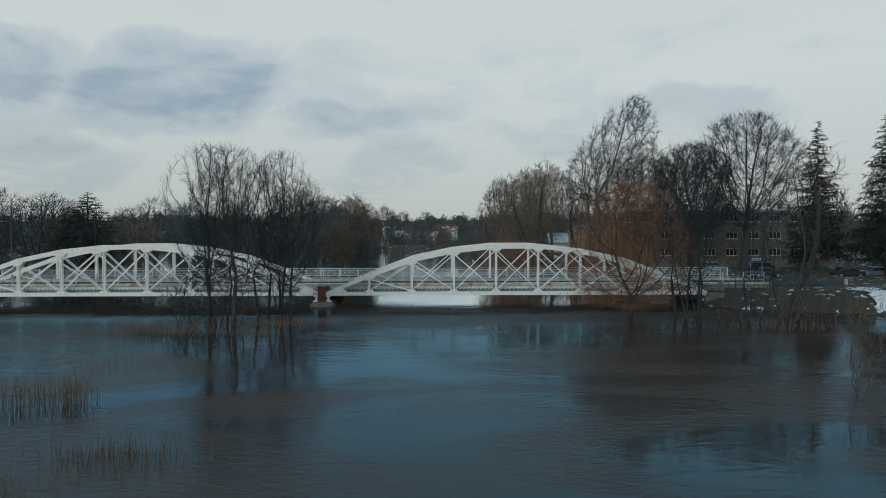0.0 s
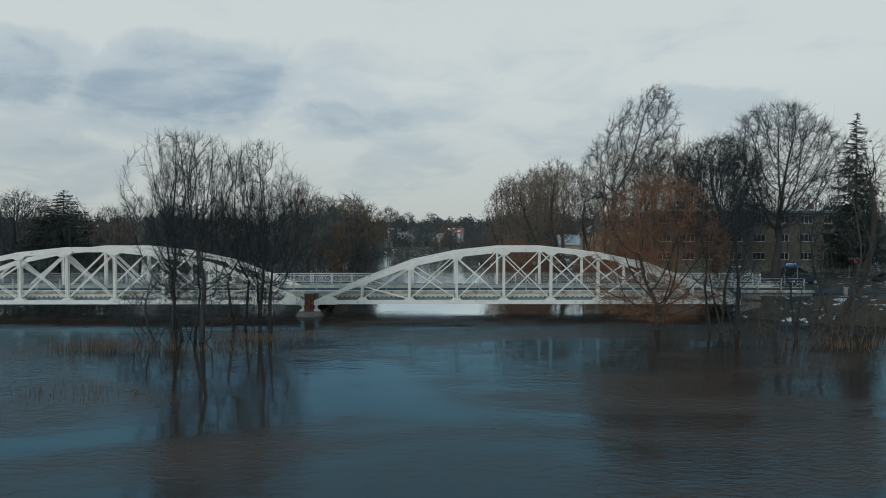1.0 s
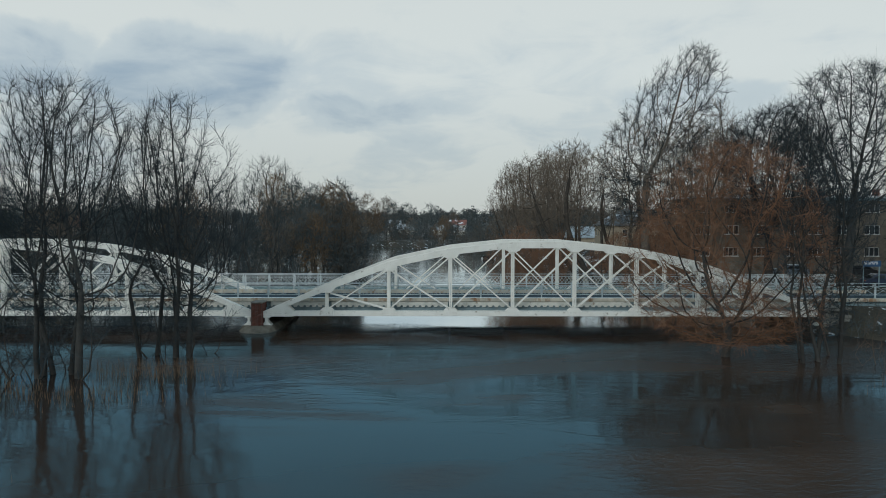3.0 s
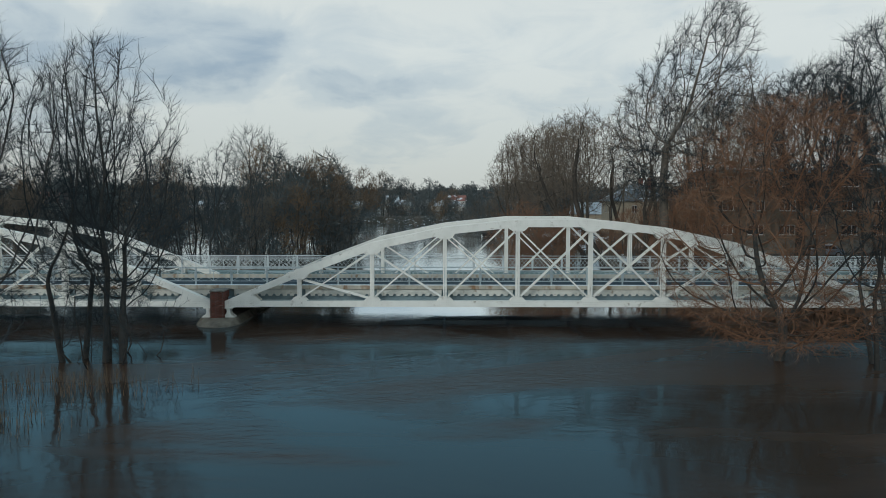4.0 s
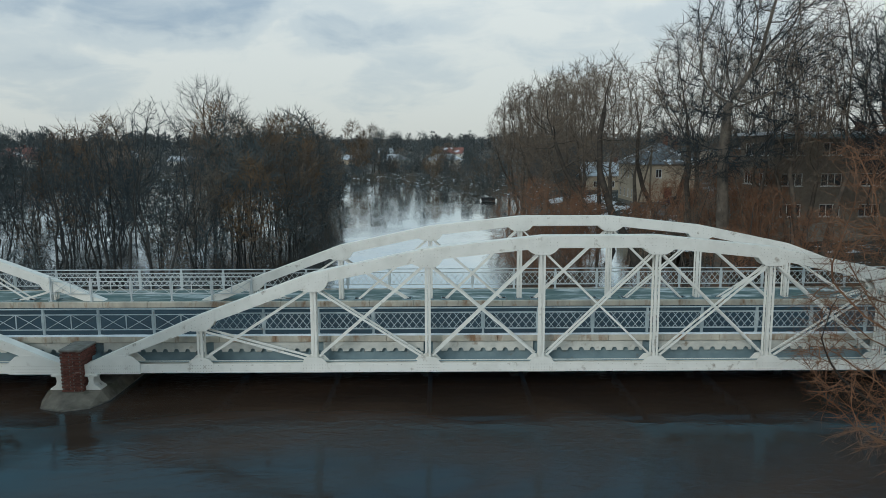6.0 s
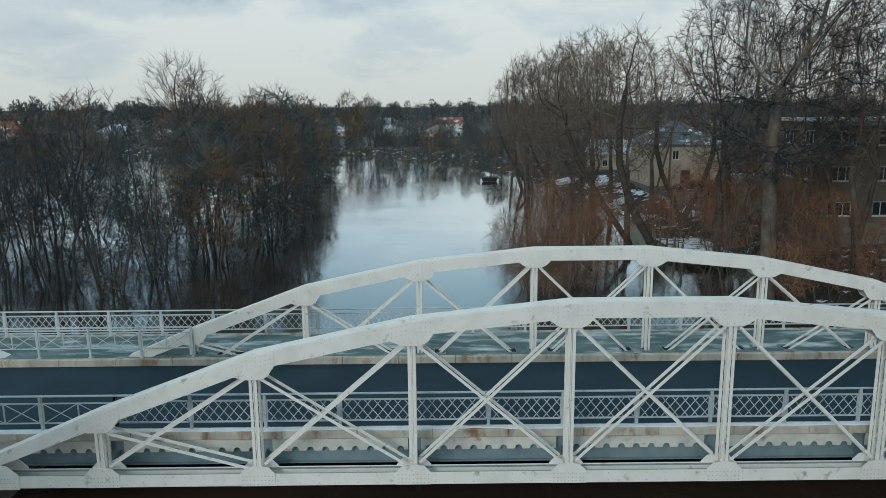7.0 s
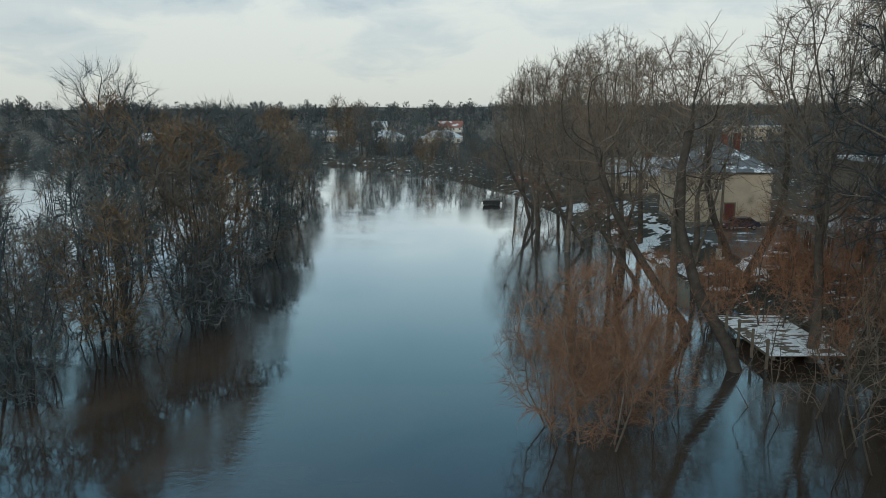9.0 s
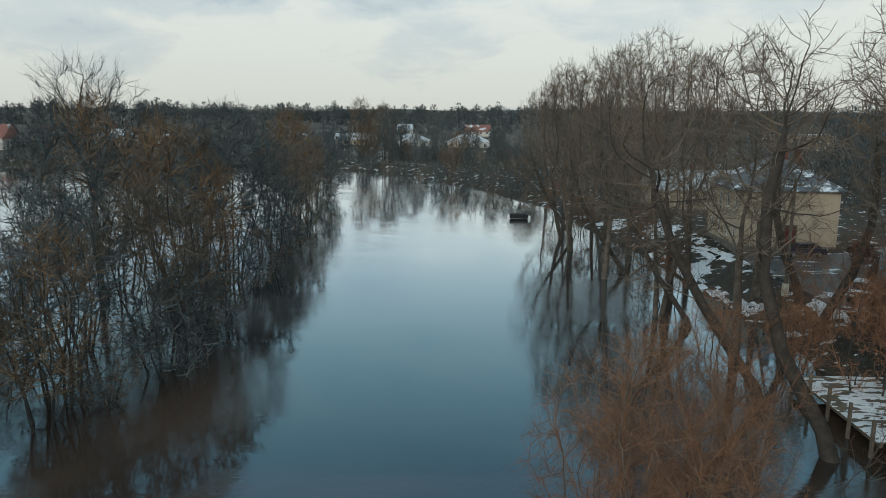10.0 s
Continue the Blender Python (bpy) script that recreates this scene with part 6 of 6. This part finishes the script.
make_car("black car parked by the road", BLACKISH, pose(48.0, 14.5, 2.2, 0, 0, 178))
make_car("pale car with snow on its roof in the yard", SILVER, pose(52.5, 15.0, 2.2, 0, 0, 182), snow=True)
make_car("dark car parked before the flats", BLACKISH, pose(43.5, 31.5, 2.15, 0, 0, -4))

# ---- small things ----


def make_utility_pole(at):
    pole = thing("utility_pole", "grey wooden power line pole with a slanting brace", "pole", at=at)
    v, f = [], []
    tube(v, f, [Vector((0, 0, -0.8)), Vector((0, 0, 4)), Vector((0.03, 0, 9.0)), Vector((0.03, 0, 9.02))], [0.15, 0.13, 0.1, 0], 9)
    mesh_object("shaft", v, f, WOOD_GREY, pole)
    v, f = [], []
    tube(v, f, [Vector((-1.9, 0.6, -0.8)), Vector((-0.9, 0.3, 3.8)), Vector((0, 0, 7.8)), Vector((0.0, 0, 7.82))], [0.13, 0.12, 0.1, 0], 8)
    mesh_object("brace", v, f, WOOD_GREY, pole)
    part("crossarm", boxed(-0.7, 0.7, -0.05, 0.05, 8.45, 8.55, bevel=0.01), WOOD_GREY, pole)
    for x in (-0.6, -0.2, 0.2, 0.6):
        bm = bmesh.new()
        bmesh.ops.create_cone(bm, cap_ends=True, segments=8, radius1=0.05, radius2=0.03, depth=0.14, matrix=pose(x, 0, 8.62))
        part("insulator", bm, FRAME_WHITE, pole, "white porcelain insulator")
    part("footing", boxed(-0.22, 0.22, -0.22, 0.22, -0.5, 0.55, bevel=0.03), CONCRETE, pole)


yard = part("yard_pavement", boxed(22.2, 44.5, 58.5, 80.6, 1.8, 2.12, bevel=0.03), YARD)
tagged(yard, "wet dark asphalt yard with patches of melting snow", "yard", kind="structure")
make_utility_pole(pose(20.8, 64.0, 2.1))


def make_street_lamp(at, height):
    lamp = thing("street_lamp", "grey steel street lamp with a bent arm", "street lamp", "street lamps", at=at)
    v, f = [], []
    tube(v, f, [Vector((0, 0, -0.3)), Vector((0, 0, height * 0.7)), Vector((0, 0, height - 0.3)), Vector((-0.15, 0, height - 0.05)), Vector((-1.2, 0, height)), Vector((-1.21, 0, height))], [0.09, 0.07, 0.05, 0.045, 0.04, 0], 8)
    mesh_object("mast", v, f, UNDERSIDE, lamp)
    part("lantern", boxed(-1.75, -1.15, -0.13, 0.13, height - 0.06, height + 0.06, bevel=0.03), UNDERSIDE, lamp)


make_street_lamp(pose(-67.6, 14.2, 2.3), 7.9)


def make_jetty():
    """The snowy plank platform at the water's edge, with posts along its river side."""
    jetty = thing("plank_jetty", "snow-dusted plank platform on posts over the flood", "jetty")
    rng = random.Random(4)
    m0 = pose(14.3, 38.6, 0)
    first = None
    for i in range(44):
        if first is None:
            first = part("plank", boxed(0, 4.6, 0, 0.19, 0.82, 0.87, bevel=0.006), WOOD_GREY, jetty)
            first.matrix_basis = m0
        else:
            same_part(first, m0 @ pose(rng.uniform(-0.03, 0.03), i * 0.2, rng.uniform(0, 0.008)), jetty)
    for x in (0.2, 4.4):
        beam = part("beam", boxed(x - 0.08, x + 0.08, -0.05, 8.85, 0.62, 0.815), WOOD_GREY, jetty)
        beam.matrix_basis = m0
    for i in range(5):
        for x in (-0.12, 4.72):
            p = part("post", boxed(x - 0.075, x + 0.075, 0.1 + i * 2.1, 0.25 + i * 2.1, -1.5, 1.9 if x < 0 else 0.95, bevel=0.01), WOOD_GREY, jetty)
            p.matrix_basis = m0
    verts, faces = [], []
    nx, ny = 30, 88
    for j in range(ny + 1):
        for i in range(nx + 1):
            x, y = 4.6 * i / nx, 8.8 * j / ny
            verts.append((x, y, 0.874 + max(-0.02, 0.04 * noise.noise((x * 0.9, y * 2.6, 5)) + 0.03 * noise.noise((x * 2.3, y * 5.2, 8)) + 0.004)))
    faces = [(j * (nx + 1) + i, j * (nx + 1) + i + 1, (j + 1) * (nx + 1) + i + 1, (j + 1) * (nx + 1) + i) for j in range(ny) for i in range(nx)]
    cover = mesh_object("snow_cover", verts, faces, SNOW, jetty, "thin melting snow on the planks")
    cover.matrix_basis = m0


make_jetty()


def make_raft(at):
    raft = thing("floating_raft", "small dark floating raft with white drum floats", "raft", at=at)
    part("deck", boxed(-1.45, 1.45, -0.7, 0.7, 0.12, 0.75, bevel=0.04), RUBBER, raft, "black box-shaped deck")
    for x in (-1.55, 1.55):
        bm = bmesh.new()
        bmesh.ops.create_cone(bm, cap_ends=True, segments=16, radius1=0.24, radius2=0.24, depth=1.3, matrix=pose(x, 0, 0.18, 90))
        bmesh.ops.bevel(bm, geom=[e for e in bm.edges if any(len(f.verts) > 6 for f in e.link_faces)], offset=0.05, segments=2, affect="EDGES")
        part("float", bm, FRAME_WHITE, raft, "white drum float")


make_raft(pose(3.2, 118.5, 0, 0, 0, -6))


def make_sign(name, label, at, wide, tall, foot, face, bars_mat, rows):
    sign = thing(name, label, "sign", at=at)
    for x in (-wide * 0.42, wide * 0.42):
        part("post", boxed(x - 0.04, x + 0.04, -0.04, 0.04, -0.4, foot + tall, bevel=0.005), PAINT_GREY, sign)
    part("panel", boxed(-wide / 2, wide / 2, -0.07, -0.042, foot, foot + tall, bevel=0.008), face, sign)
    rng = random.Random(len(label))
    for r in range(rows):
        x = -wide * 0.42
        z = foot + tall * (0.78 - 0.6 * r / max(1, rows))
        while x < wide * 0.34:
            w = rng.uniform(0.12, 0.4)
            part("text_bar", boxed(x, x + w, -0.076, -0.0705, z - tall * 0.08, z + tall * 0.05), bars_mat, sign)
            x += w + 0.1
    return sign


make_sign("road_sign", "blue direction sign on two grey posts", pose(35.2, 14.6, 2.2), 1.9, 0.6, 2.2, plain("sign_blue", (0.015, 0.06, 0.14), 0.6), FRAME_WHITE, 2)
make_sign("shop_banner", "red and white banner with illegible lettering", pose(49.4, 24.0, 2.2), 3.4, 0.8, 2.3, plain("banner_red", (0.45, 0.13, 0.1), 0.6), FRAME_WHITE, 2)


def make_bollards():
    for i in range(2):
        b = thing("stone_bollard", "short grey stone bollard at the roadside", "bollard", "bollards along the road", at=pose(34.0 + i * 5.5, 0.2, 2.15))
        bm = boxed(-0.16, 0.16, -0.16, 0.16, -0.4, 0.75, bevel=0.03)
        part("shaft", bm, CONCRETE, b)
        part("cap", boxed(-0.2, 0.2, -0.2, 0.2, 0.752, 0.86, bevel=0.03), CONCRETE, b)


make_bollards()


def lay_bricks():
    """Brick courses in running bond on the three open faces of the near pier shaft."""
    rng = random.Random(12)
    first = None
    course, x0, x1, y0, y1 = 0.0809, PIER_X - 0.455, PIER_X + 0.455, -0.545, 0.845
    for row in range(22):
        z = 0.505 + row * course
        spots = []
        for face, length in (("front", x1 - x0), ("west", y1 - y0), ("east", y1 - y0)):
            count = int(length / 0.275)
            step = length / count
            for i in range(count):
                c = step * (i + 0.5) + (step * 0.25 if row % 2 else -step * 0.25)
                c = min(max(c, 0.125), length - 0.125)
                if face == "front":
                    spots.append(pose(x0 + c, y0, z))
                else:
                    spots.append(pose(x0 if face == "west" else x1, y0 + c, z, 0, 0, -90 if face == "west" else 90))
        for m in spots:
            m = m @ pose(0, rng.uniform(-0.003, 0.004), 0, rng.uniform(-0.6, 0.6), 0, rng.uniform(-0.6, 0.6))
            if first is None:
                first = part("brick", boxed(-0.125, 0.125, -0.012, 0.03, 0.006, course - 0.006), BRICK, shaft)
                first.matrix_basis = m
            else:
                same_part(first, m, shaft)


lay_bricks()
